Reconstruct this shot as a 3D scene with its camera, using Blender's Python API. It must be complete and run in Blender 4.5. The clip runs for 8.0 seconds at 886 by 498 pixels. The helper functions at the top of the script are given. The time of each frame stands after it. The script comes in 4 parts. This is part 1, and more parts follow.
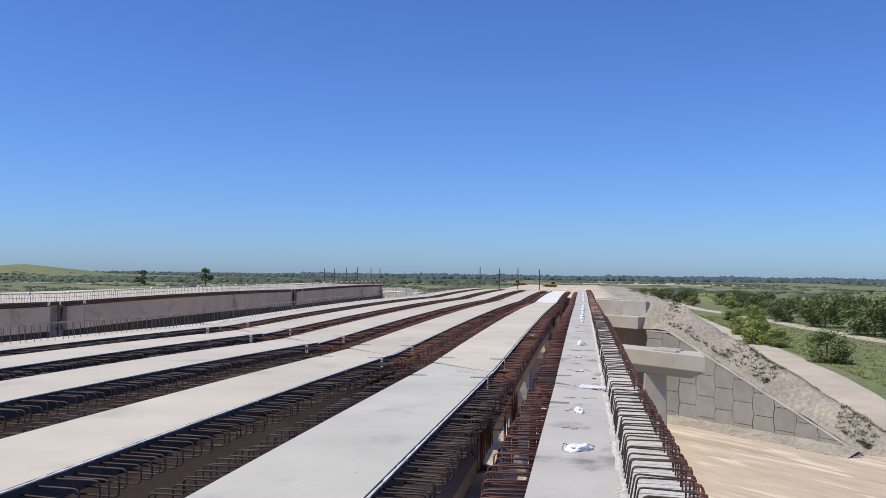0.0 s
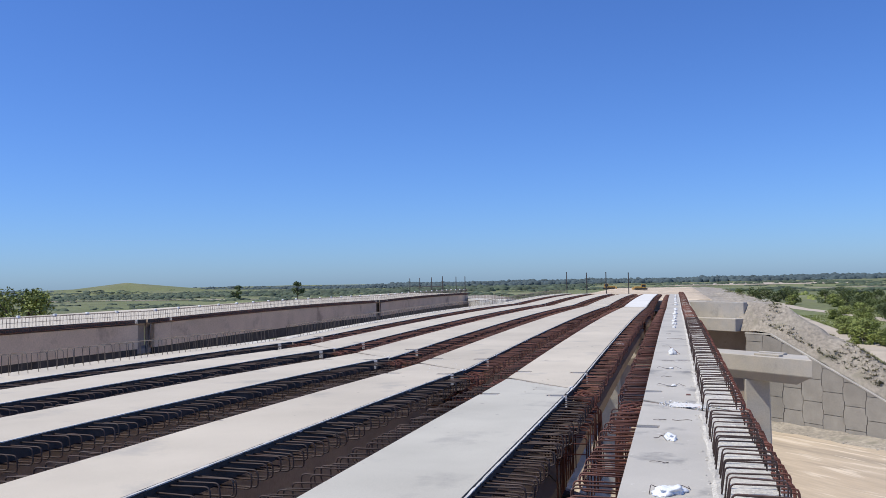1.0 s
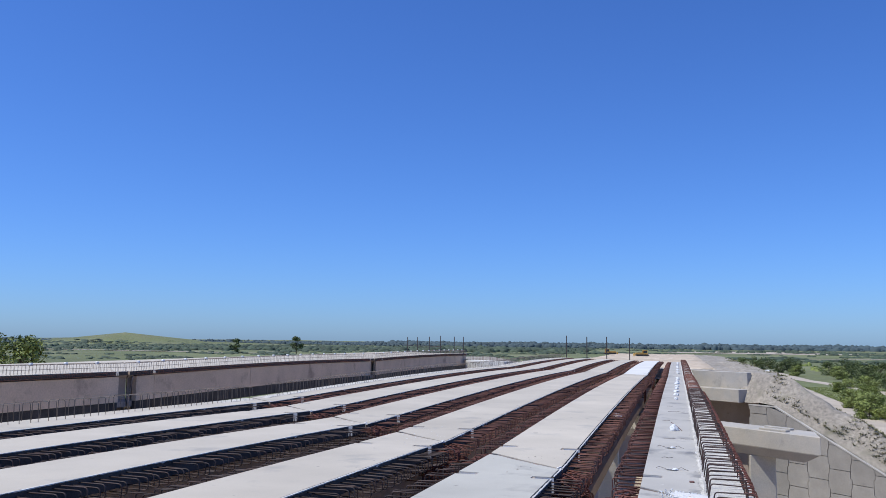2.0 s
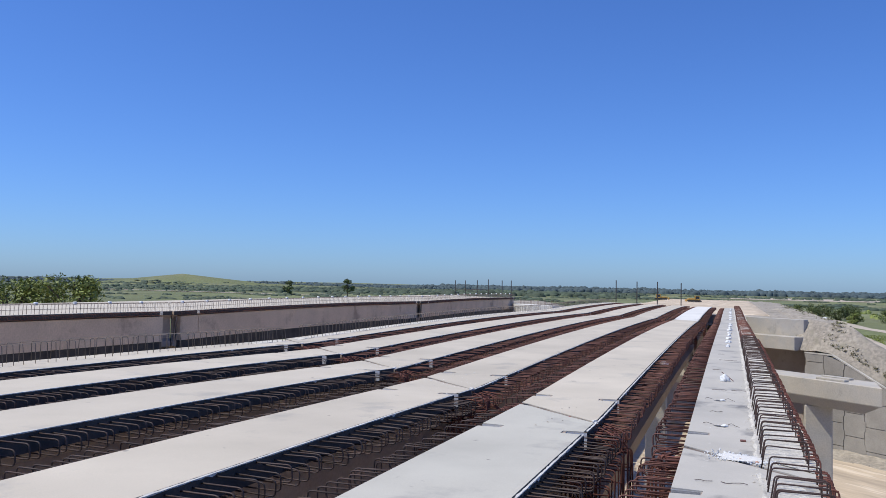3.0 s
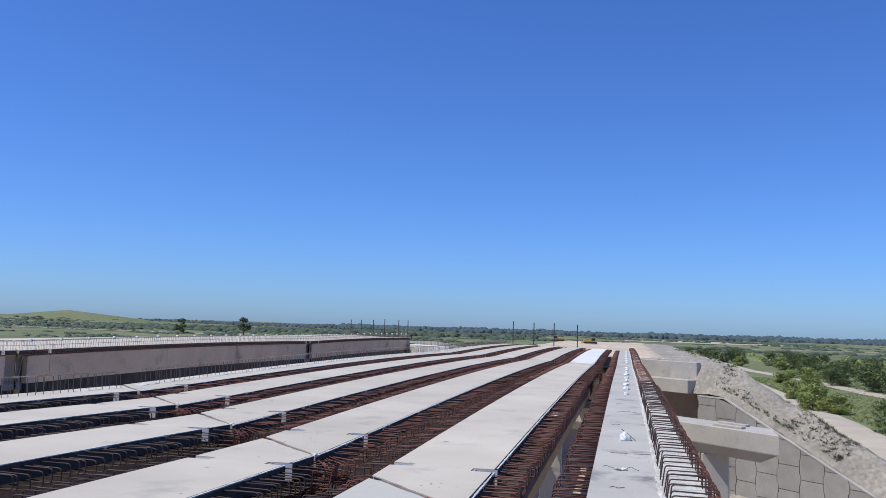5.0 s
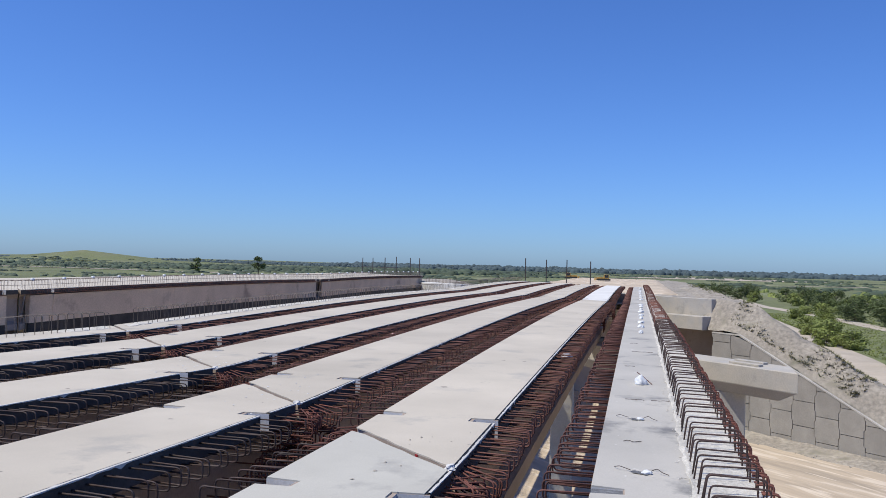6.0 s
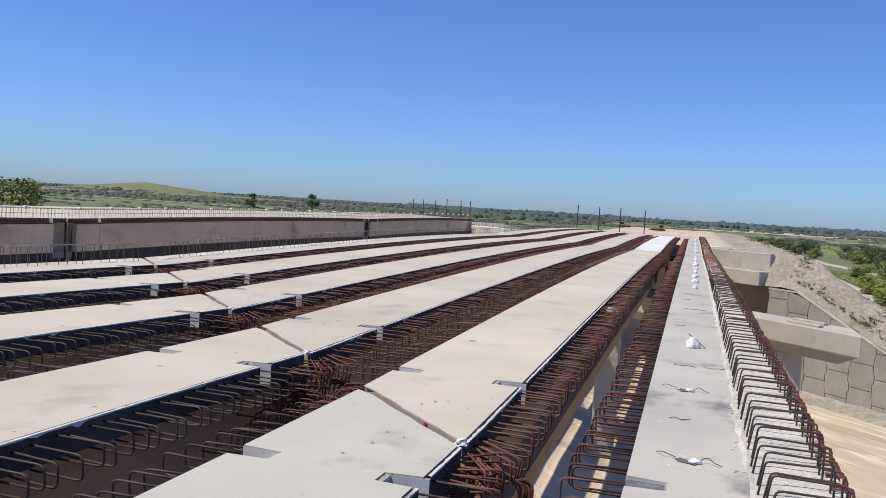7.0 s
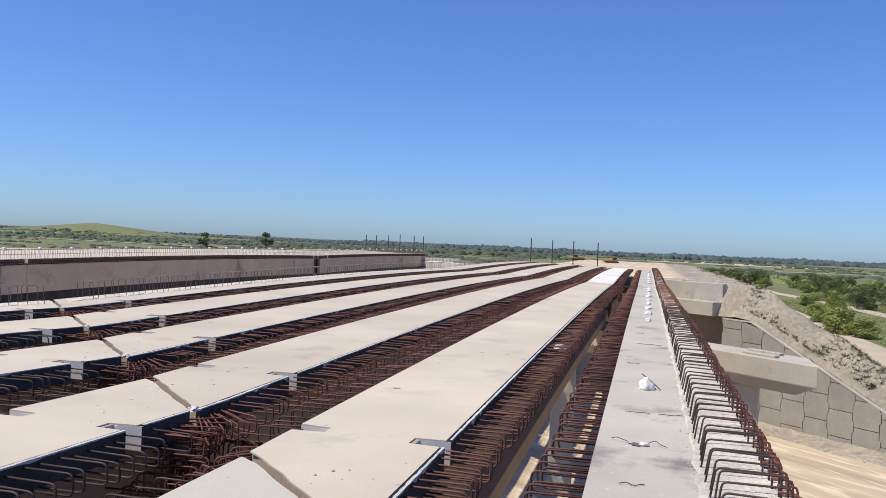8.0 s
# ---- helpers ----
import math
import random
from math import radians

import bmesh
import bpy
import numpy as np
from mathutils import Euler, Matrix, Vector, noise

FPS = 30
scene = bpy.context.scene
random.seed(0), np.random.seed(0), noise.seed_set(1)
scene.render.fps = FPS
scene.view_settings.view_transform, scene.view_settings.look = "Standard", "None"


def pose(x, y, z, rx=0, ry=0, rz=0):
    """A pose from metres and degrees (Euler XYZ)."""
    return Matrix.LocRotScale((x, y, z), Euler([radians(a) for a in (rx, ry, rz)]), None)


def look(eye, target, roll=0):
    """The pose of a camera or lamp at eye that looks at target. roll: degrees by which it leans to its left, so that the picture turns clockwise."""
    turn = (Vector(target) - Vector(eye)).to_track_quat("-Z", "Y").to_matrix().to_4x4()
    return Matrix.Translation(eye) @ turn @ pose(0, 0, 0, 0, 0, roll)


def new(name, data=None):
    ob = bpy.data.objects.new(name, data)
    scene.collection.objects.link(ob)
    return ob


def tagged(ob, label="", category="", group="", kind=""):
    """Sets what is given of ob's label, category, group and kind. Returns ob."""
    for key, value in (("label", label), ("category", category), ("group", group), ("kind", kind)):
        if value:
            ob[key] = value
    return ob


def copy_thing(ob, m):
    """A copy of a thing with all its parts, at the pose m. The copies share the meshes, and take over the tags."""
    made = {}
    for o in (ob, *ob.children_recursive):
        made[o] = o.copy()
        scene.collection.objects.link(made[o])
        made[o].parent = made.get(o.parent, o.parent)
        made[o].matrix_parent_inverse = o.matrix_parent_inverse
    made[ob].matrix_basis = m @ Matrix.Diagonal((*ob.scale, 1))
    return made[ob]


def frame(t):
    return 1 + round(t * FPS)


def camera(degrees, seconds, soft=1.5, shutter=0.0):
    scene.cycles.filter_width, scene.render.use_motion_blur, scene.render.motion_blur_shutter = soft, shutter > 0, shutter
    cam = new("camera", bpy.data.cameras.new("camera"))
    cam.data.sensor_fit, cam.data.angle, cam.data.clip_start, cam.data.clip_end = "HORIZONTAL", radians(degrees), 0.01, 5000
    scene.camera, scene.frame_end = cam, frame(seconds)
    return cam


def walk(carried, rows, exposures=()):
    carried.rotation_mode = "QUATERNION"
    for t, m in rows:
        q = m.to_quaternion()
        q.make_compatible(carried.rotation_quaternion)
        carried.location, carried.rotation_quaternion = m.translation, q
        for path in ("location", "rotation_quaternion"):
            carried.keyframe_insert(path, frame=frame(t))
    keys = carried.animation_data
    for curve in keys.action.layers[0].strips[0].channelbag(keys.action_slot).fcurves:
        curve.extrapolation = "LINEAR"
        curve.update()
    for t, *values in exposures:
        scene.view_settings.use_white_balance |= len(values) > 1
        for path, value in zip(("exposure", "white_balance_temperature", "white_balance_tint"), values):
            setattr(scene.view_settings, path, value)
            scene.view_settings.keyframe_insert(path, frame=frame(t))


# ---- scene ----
cam = camera(56.8, 8.0, soft=0.6)
PATH = [
    (0, (0.226, 1.313, 1.692), (-0.11, 3.284, 1.75), 0.6),
    (0.5, (0.184, 2.096, 1.727), (-0.145, 4.069, 1.767), 0.3),
    (1, (0.284, 2.614, 1.701), (-0.258, 4.538, 1.778), -1.2),
    (1.5, (0.277, 3.226, 1.75), (-0.12, 5.179, 1.92), 2.9),
    (2, (0.272, 3.872, 1.736), (-0.272, 5.784, 1.957), 0.6),
    (2.2, (0.27, 4.124, 1.743), (-0.339, 6.021, 1.911), 0.7),
    (3.3, (0.283, 5.408, 1.681), (-0.38, 7.294, 1.757), 1.1),
    (3.5, (0.265, 5.686, 1.682), (-0.311, 7.6, 1.739), 3.1),
    (4, (0.163, 6.467, 1.654), (-0.353, 8.399, 1.626), 2.1),
    (4.5, (0.174, 7.074, 1.688), (-0.421, 8.981, 1.79), 2.6),
    (5, (0.169, 7.745, 1.674), (-0.265, 9.688, 1.86), 1.7),
    (5.2, (0.17, 8.001, 1.678), (-0.295, 9.943, 1.783), 1.9),
    (6.3, (0.106, 9.282, 1.621), (-0.349, 11.229, 1.641), 1.1),
    (6.5, (0.103, 9.508, 1.617), (-0.339, 11.458, 1.612), 0.8),
    (7, (0.102, 10.034, 1.618), (-0.478, 11.945, 1.509), 3.4),
    (7.5, (0.088, 10.639, 1.599), (-0.428, 12.571, 1.614), 1.6),
    (8, (0.135, 11.285, 1.546), (-0.348, 13.226, 1.53), 2.5),
]
WHITE = [(0, 0, 6400, 10), (1, 0, 6250, 10), (2, -0.04, 5850, 10), (3.5, 0, 6300, 10), (4.5, 0, 6350, 10), (5, -0.04, 5950, 10), (6.5, 0, 6400, 10), (7, 0.05, 6650, 10), (7.5, 0.12, 6800, 10), (8, 0.14, 6850, 10)]
walk(cam, [(t, look(eye, target, roll)) for t, eye, target, roll in PATH], WHITE)

# ---- world, sun, exposure ----
SUN_TO = Vector((-0.40, -0.24, 0.885)).normalized()
world = bpy.data.worlds.new("world")
scene.world = world
world.use_nodes = True
wn = world.node_tree
sky = wn.nodes.new("ShaderNodeTexSky")
sky.sky_type = "NISHITA"
sky.sun_disc = False
sky.sun_elevation = math.asin(SUN_TO.z)
sky.sun_rotation = math.atan2(SUN_TO.x, SUN_TO.y)
sky.altitude = 200
sky.air_density = 1.0
sky.dust_density = 0.45
sky.ozone_density = 2.6
tone = wn.nodes.new("ShaderNodeMix")
tone.data_type, tone.blend_type = "RGBA", "MULTIPLY"
tone.inputs["Factor"].default_value = 1.0
tone.inputs["B"].default_value = (0.53, 0.79, 1.33, 1)
wn.links.new(sky.outputs[0], tone.inputs["A"])
wn.links.new(tone.outputs["Result"], wn.nodes["Background"].inputs[0])
wn.nodes["Background"].inputs[1].default_value = 0.104
sun = new("sun", bpy.data.lights.new("sun", "SUN"))
sun.data.energy = 4.4
sun.data.angle = radians(0.53)
sun.data.color = (1.0, 0.935, 0.785)
sun.matrix_world = look((0, 0, 60), Vector((0, 0, 60)) - SUN_TO)

# ---- materials ----


def mat(name, base, rough=0.85, metal=0.0, grain=40.0, amount=0.12, patch=0.8, patch_amount=0.15, tint=None, bump=0.15,
        stains=None, stain_scale=1.5, stain_cover=0.58, spread=0.0, island=False, bump_dist=0.01, detail_scale=8.0,
        specks=None, speck_scale=7.0, speck_cover=0.70, drag=None):
    """Node material: base colour varied by patches, grain and stains, with fine relief."""
    m = bpy.data.materials.new(name)
    m.use_nodes = True
    nt = m.node_tree
    n, l = nt.nodes, nt.links
    bsdf = n["Principled BSDF"]
    bsdf.inputs["Metallic"].default_value = metal
    co = n.new("ShaderNodeTexCoord")
    geo = n.new("ShaderNodeNewGeometry")
    src = geo.outputs["Position"]
    if drag:
        # streaks: turn the pattern, then squeeze it along one axis
        turn = n.new("ShaderNodeMapping")
        turn.vector_type = "TEXTURE"
        turn.inputs["Rotation"].default_value = (0, 0, radians(drag[0]))
        turn.inputs["Scale"].default_value = (drag[1], 1, 1)
        l.new(src, turn.inputs["Vector"])
        src = turn.outputs[0]

    def noise_tex(scale, detail=4.0, rough_=0.6):
        t = n.new("ShaderNodeTexNoise")
        t.inputs["Scale"].default_value = scale
        t.inputs["Detail"].default_value = detail
        t.inputs["Roughness"].default_value = rough_
        l.new(src, t.inputs["Vector"])
        return t.outputs["Fac"]

    def ramp(fac, lo, hi):
        r = n.new("ShaderNodeMapRange")
        r.inputs["From Min"].default_value, r.inputs["From Max"].default_value = 0.3, 0.7
        r.inputs["To Min"].default_value, r.inputs["To Max"].default_value = lo, hi
        l.new(fac, r.inputs["Value"])
        return r.outputs["Result"]

    def mul(a, b):
        x = n.new("ShaderNodeMath")
        x.operation = "MULTIPLY"
        l.new(a, x.inputs[0])
        l.new(b, x.inputs[1])
        return x.outputs[0]

    big, fine = noise_tex(patch), noise_tex(grain, 6.0)
    value = mul(ramp(big, 1 - patch_amount, 1 + patch_amount), ramp(fine, 1 - amount, 1 + amount))
    if spread:
        r = n.new("ShaderNodeMapRange")
        r.inputs["To Min"].default_value, r.inputs["To Max"].default_value = 1 - spread, 1 + spread
        if island:
            l.new(geo.outputs["Random Per Island"], r.inputs["Value"])
        else:
            oi = n.new("ShaderNodeObjectInfo")
            l.new(oi.outputs["Random"], r.inputs["Value"])
        value = mul(value, r.outputs["Result"])
    col = n.new("ShaderNodeMix")
    col.data_type = "RGBA"
    col.inputs["A"].default_value = (*base, 1)
    col.inputs["B"].default_value = (*(tint or base), 1)
    l.new(ramp(noise_tex(patch * 2.3, 5.0), 0, 1), col.inputs["Factor"])
    out = col.outputs["Result"]
    if stains:
        st = n.new("ShaderNodeMix")
        st.data_type = "RGBA"
        r = n.new("ShaderNodeMapRange")
        r.inputs["From Min"].default_value, r.inputs["From Max"].default_value = stain_cover, stain_cover + 0.12
        l.new(noise_tex(stain_scale, 7.0, 0.65), r.inputs["Value"])
        l.new(r.outputs["Result"], st.inputs["Factor"])
        l.new(out, st.inputs["A"])
        st.inputs["B"].default_value = (*stains, 1)
        out = st.outputs["Result"]
    if specks:
        st = n.new("ShaderNodeMix")
        st.data_type = "RGBA"
        r = n.new("ShaderNodeMapRange")
        r.inputs["From Min"].default_value, r.inputs["From Max"].default_value = speck_cover, speck_cover + 0.05
        l.new(noise_tex(speck_scale, 3.0, 0.55), r.inputs["Value"])
        l.new(r.outputs["Result"], st.inputs["Factor"])
        l.new(out, st.inputs["A"])
        st.inputs["B"].default_value = (*specks, 1)
        out = st.outputs["Result"]
    sc = n.new("ShaderNodeVectorMath")
    sc.operation = "SCALE"
    l.new(out, sc.inputs[0])
    l.new(value, sc.inputs["Scale"])
    l.new(sc.outputs[0], bsdf.inputs["Base Color"])
    l.new(ramp(fine, rough - 0.06, min(1.0, rough + 0.06)), bsdf.inputs["Roughness"])
    b = n.new("ShaderNodeBump")
    b.inputs["Strength"].default_value = bump
    b.inputs["Distance"].default_value = bump_dist
    l.new(noise_tex(detail_scale * 4, 8.0, 0.7), b.inputs["Height"])
    l.new(b.outputs[0], bsdf.inputs["Normal"])
    return m


M_DECK = mat("deck_concrete", (0.485, 0.43, 0.345), 0.85, grain=90, amount=0.07, patch=0.35, patch_amount=0.10,
             tint=(0.535, 0.475, 0.385), stains=(0.40, 0.365, 0.31), stain_scale=0.9, stain_cover=0.57, spread=0.06, specks=(0.22, 0.19, 0.16), speck_scale=5.0, speck_cover=0.715)
M_EDGE_DECK = mat("trowelled_concrete", (0.435, 0.405, 0.35), 0.7, grain=70, amount=0.07, patch=0.5, patch_amount=0.10,
                  tint=(0.48, 0.445, 0.385), stains=(0.20, 0.19, 0.175), stain_scale=0.9, stain_cover=0.56, specks=(0.60, 0.57, 0.52), speck_scale=9.0, speck_cover=0.70)
M_WEB = mat("form_concrete", (0.33, 0.268, 0.225), 0.85, grain=30, patch=0.3, tint=(0.38, 0.31, 0.26), stains=(0.20, 0.16, 0.135), stain_scale=0.6, stain_cover=0.62)
M_PATCHY = mat("cement_laitance", (0.62, 0.60, 0.57), 0.9, grain=60, patch=3)
M_LIP = mat("edge_lip", (0.56, 0.54, 0.50), 0.8, grain=50, patch=2.0, patch_amount=0.25, stains=(0.12, 0.12, 0.13), stain_scale=3, stain_cover=0.6)
M_SEAL = mat("bitumen_strip", (0.02, 0.021, 0.026), 0.7, grain=50)
M_RUST = mat("rusty_rebar", (0.132, 0.058, 0.045), 0.75, 0.2, grain=120, amount=0.35, patch=2.5, patch_amount=0.3,
             tint=(0.165, 0.070, 0.050), stains=(0.065, 0.046, 0.042), stain_scale=2.0, stain_cover=0.55, bump=0.5, bump_dist=0.002, detail_scale=60, spread=0.2)
M_CAGE = mat("fresh_rust", (0.20, 0.072, 0.050), 0.8, 0.15, grain=120, amount=0.3, patch=2.5, patch_amount=0.3, tint=(0.12, 0.05, 0.038), spread=0.25, island=True)
M_GREYTOP = mat("grey_deck_concrete", (0.44, 0.415, 0.355), 0.85, grain=90, amount=0.07, patch=0.35, patch_amount=0.10, tint=(0.49, 0.465, 0.40), stains=(0.36, 0.34, 0.30), stain_scale=0.9, stain_cover=0.57, specks=(0.22, 0.2, 0.18), speck_scale=5.0, speck_cover=0.715)
M_POSTBAR = mat("weathered_rebar", (0.15, 0.13, 0.115), 0.65, 0.2, grain=120, amount=0.3, patch=2.0, tint=(0.10, 0.075, 0.06), spread=0.25)
M_DULL = mat("dull_rebar", (0.075, 0.058, 0.052), 0.65, 0.3, grain=120, amount=0.3, patch=1.5, patch_amount=0.3, tint=(0.06, 0.034, 0.028), spread=0.25)
M_BEIGE = mat("beige_side_concrete", (0.64, 0.49, 0.355), 0.9, grain=12, patch=0.4, patch_amount=0.12, tint=(0.56, 0.43, 0.31), stains=(0.36, 0.27, 0.20), stain_scale=0.45, stain_cover=0.57)
# near-black on purpose: the shade of sun-averted side faces is put into this colour
M_FACE = mat("shade_toned_concrete", (0.05, 0.046, 0.044), 0.7, grain=40, amount=0.2, patch=1.2, patch_amount=0.3, tint=(0.075, 0.068, 0.063), stains=(0.25, 0.235, 0.22), stain_scale=7.0, stain_cover=0.68)
M_WHITER = mat("pale_concrete", (0.66, 0.64, 0.60), 0.85, grain=70, amount=0.06, patch=0.4, patch_amount=0.08)
M_ROUGH = mat("rough_mortar", (0.60, 0.56, 0.49), 0.95, grain=30, amount=0.22, patch=2.5, patch_amount=0.2, stains=(0.34, 0.31, 0.27), stain_scale=5, stain_cover=0.58, bump=0.9, bump_dist=0.03, detail_scale=5)
M_FILL = mat("grey_pocket_fill", (0.16, 0.16, 0.16), 0.9, grain=35, amount=0.35, patch=6, patch_amount=0.35, tint=(0.13, 0.13, 0.14), bump=0.8, bump_dist=0.02, detail_scale=10)
M_STIRRUP = mat("brown_stirrup_steel", (0.062, 0.042, 0.037), 0.7, 0.25, grain=120, amount=0.35, patch=2.5, patch_amount=0.3, tint=(0.09, 0.05, 0.04), bump=0.5, bump_dist=0.002, detail_scale=60, spread=0.25)
M_REDMARK = mat("red_paint", (0.35, 0.03, 0.03), 0.6, grain=60, patch=8)
M_BRICK = mat("brick_chip", (0.42, 0.17, 0.08), 0.9, grain=60, patch=8)
M_WEEDS = mat("dry_weeds", (0.19, 0.20, 0.10), 0.9, grain=6, amount=0.3, patch=0.3, patch_amount=0.3, tint=(0.24, 0.21, 0.12), spread=0.35, island=True)
M_STEEL = mat("grey_rebar", (0.26, 0.23, 0.20), 0.6, 0.2, grain=120, amount=0.3, patch=2.0, tint=(0.11, 0.055, 0.04), spread=0.2)
M_PIER = mat("pier_concrete", (0.46, 0.415, 0.35), 0.85, grain=20, patch=0.5, patch_amount=0.1, tint=(0.41, 0.39, 0.36), stains=(0.30, 0.285, 0.26), stain_scale=0.7)
M_PANEL = mat("panel_concrete", (0.285, 0.262, 0.232), 0.9, grain=15, patch=0.6, patch_amount=0.10, tint=(0.325, 0.30, 0.265), spread=0.08)
M_COPING = mat("coping_concrete", (0.48, 0.45, 0.40), 0.85, grain=15, patch=0.6)
M_SAND = mat("sand", (0.47, 0.375, 0.27), 0.95, grain=3, amount=0.12, patch=0.06, patch_amount=0.10, tint=(0.56, 0.46, 0.34), stains=(0.38, 0.31, 0.23), stain_scale=0.5, stain_cover=0.54, bump=0.5, bump_dist=0.06, detail_scale=0.9, drag=(-48, 7.0), specks=(0.62, 0.52, 0.40), speck_scale=1.1, speck_cover=0.58)
M_SLOPE = mat("gravel_slope", (0.285, 0.25, 0.205), 0.95, grain=4, amount=0.3, patch=0.25, patch_amount=0.15, tint=(0.37, 0.325, 0.265), stains=(0.19, 0.175, 0.125), stain_scale=0.5, stain_cover=0.56, bump=0.8, bump_dist=0.1, detail_scale=0.8)
M_ROAD = mat("dirt_road", (0.41, 0.345, 0.265), 0.95, grain=4, amount=0.1, patch=0.1, tint=(0.47, 0.405, 0.32), bump=0.4, bump_dist=0.05, detail_scale=0.5)
M_GROUND = mat("meadow", (0.135, 0.158, 0.052), 0.95, grain=0.5, amount=0.35, patch=0.006, patch_amount=0.3, tint=(0.165, 0.168, 0.08), stains=(0.20, 0.185, 0.13), stain_scale=0.012, stain_cover=0.58, bump=0.6, bump_dist=0.2, detail_scale=0.2)
M_LEAF = mat("leaves", (0.155, 0.185, 0.034), 0.65, grain=3, amount=0.25, patch=0.25, patch_amount=0.3, tint=(0.20, 0.235, 0.055), spread=0.3, island=True)
M_LEAF_DARK = mat("dark_leaves", (0.11, 0.14, 0.032), 0.7, grain=2, amount=0.25, patch=0.08, patch_amount=0.3, tint=(0.065, 0.09, 0.03), spread=0.35, island=True)
# blue-green leaves: the haze of distance is mixed into the base colour
M_FAR = mat("haze_tinted_leaves", (0.050, 0.076, 0.084), 0.8, grain=0.5, amount=0.15, patch=0.01, patch_amount=0.3, tint=(0.06, 0.086, 0.09), spread=0.10, island=True)
M_SCRUB = mat("far_scrub_leaves", (0.050, 0.074, 0.044), 0.8, grain=0.5, amount=0.2, patch=0.02, patch_amount=0.25, tint=(0.066, 0.086, 0.05), spread=0.25, island=True)
M_BARK = mat("bark", (0.10, 0.075, 0.05), 0.9, grain=12)
M_FOAM = mat("white_foam", (0.68, 0.68, 0.67), 0.6, grain=25, amount=0.1, patch=6, patch_amount=0.1, bump=0.5, bump_dist=0.01, detail_scale=8)
M_FOIL = mat("plastic_sheet", (0.78, 0.79, 0.80), 0.3, grain=20, amount=0.08, patch=5)
M_YELLOW = mat("yellow_paint", (0.50, 0.29, 0.06), 0.5, grain=10, patch=1.0)
M_DARK = mat("dark_rubber", (0.03, 0.03, 0.03), 0.8, grain=20)
M_WHITE = mat("white_paint", (0.78, 0.78, 0.77), 0.35, grain=10, amount=0.03, patch=1.0, patch_amount=0.04)
M_GLASS = mat("tinted_glass", (0.03, 0.04, 0.05), 0.1, grain=10, bump=0.0)
M_POST = mat("post_steel", (0.07, 0.055, 0.05), 0.7, 0.3, grain=20)
M_ROCK = mat("rubble", (0.33, 0.295, 0.245), 0.95, grain=12, amount=0.25, patch=2.0, spread=0.25, island=True)

for m_ in (M_FACE, M_SEAL, M_WEB):
    m_.node_tree.nodes["Principled BSDF"].inputs["Specular IOR Level"].default_value = 0.12

# ---- mesh helpers ----


def mesh_of(name, bm, material, smooth=False):
    me = bpy.data.meshes.new(name)
    bm.to_mesh(me)
    bm.free()
    me.materials.append(material)
    if smooth:
        for p in me.polygons:
            p.use_smooth = True
    return me


def part(name, bm, material, parent, label="", kind="", smooth=False, at=None):
    me = bm if isinstance(bm, bpy.types.Mesh) else mesh_of(name, bm, material, smooth)
    ob = new(name, me)
    ob.parent = parent
    if at is not None:
        ob.matrix_basis = at
    return tagged(ob, label=label, kind=kind)


def thing(name, label, category, at=None, group="", kind=""):
    ob = new(name)
    if at is not None:
        ob.matrix_basis = at
    return tagged(ob, label=label, category=category, group=group, kind=kind)


def box(bm, x0, x1, y0, y1, z0, z1, bevel=0.0):
    g = bmesh.ops.create_cube(bm, size=1.0, matrix=Matrix.Translation(((x0 + x1) / 2, (y0 + y1) / 2, (z0 + z1) / 2)) @ Matrix.Diagonal((x1 - x0, y1 - y0, z1 - z0, 1)))
    if bevel:
        edges = list({e for v in g["verts"] for e in v.link_edges})
        bmesh.ops.bevel(bm, geom=edges, offset=bevel, segments=1, affect="EDGES")
    return bm


def prism(bm, outline, low, high):
    """Extrude a closed outline of (x, y) from z low to z high."""
    a = [bm.verts.new((x, y, low)) for x, y in outline]
    b = [bm.verts.new((x, y, high)) for x, y in outline]
    k = len(outline)
    bm.faces.new(list(reversed(a)))
    bm.faces.new(b)
    for i in range(k):
        bm.faces.new((a[i], a[(i + 1) % k], b[(i + 1) % k], b[i]))
    return bm


def tube_data(points, radius, sides=6, closed=False):
    """Vertices and faces of a round bar through the points."""
    pts = [Vector(p) for p in points]
    verts, faces = [], []
    for i, p in enumerate(pts):
        a = pts[i - 1] if i else p
        b = pts[i + 1] if i < len(pts) - 1 else p
        d = (b - a).normalized()
        u = d.orthogonal().normalized() if i == 0 else (u - d * u.dot(d)).normalized()
        w = d.cross(u)
        for k in range(sides):
            t = 2 * math.pi * k / sides
            verts.append(p + radius * (math.cos(t) * u + math.sin(t) * w))
    for i in range(len(pts) - 1):
        for k in range(sides):
            a, b = i * sides + k, i * sides + (k + 1) % sides
            faces.append((a, b, b + sides, a + sides))
    faces.append(tuple(reversed(range(sides))))
    faces.append(tuple(range(len(verts) - sides, len(verts))))
    return verts, faces


def mesh_from(name, verts, faces, material, smooth=False):
    me = bpy.data.meshes.new(name)
    me.from_pydata([tuple(v) for v in verts], [], faces)
    me.materials.append(material)
    if smooth:
        me.polygons.foreach_set("use_smooth", [True] * len(me.polygons))
    me.update()
    return me


class Heap:
    """Collects many small pieces into one mesh."""

    def __init__(self):
        self.verts, self.faces = [], []

    def add(self, data, m=None):
        k = len(self.verts)
        self.verts.extend([m @ Vector(v) for v in data[0]] if m is not None else data[0])
        self.faces.extend([tuple(i + k for i in f) for f in data[1]])

    def mesh(self, name, material, smooth=False):
        return mesh_from(name, self.verts, self.faces, material, smooth)


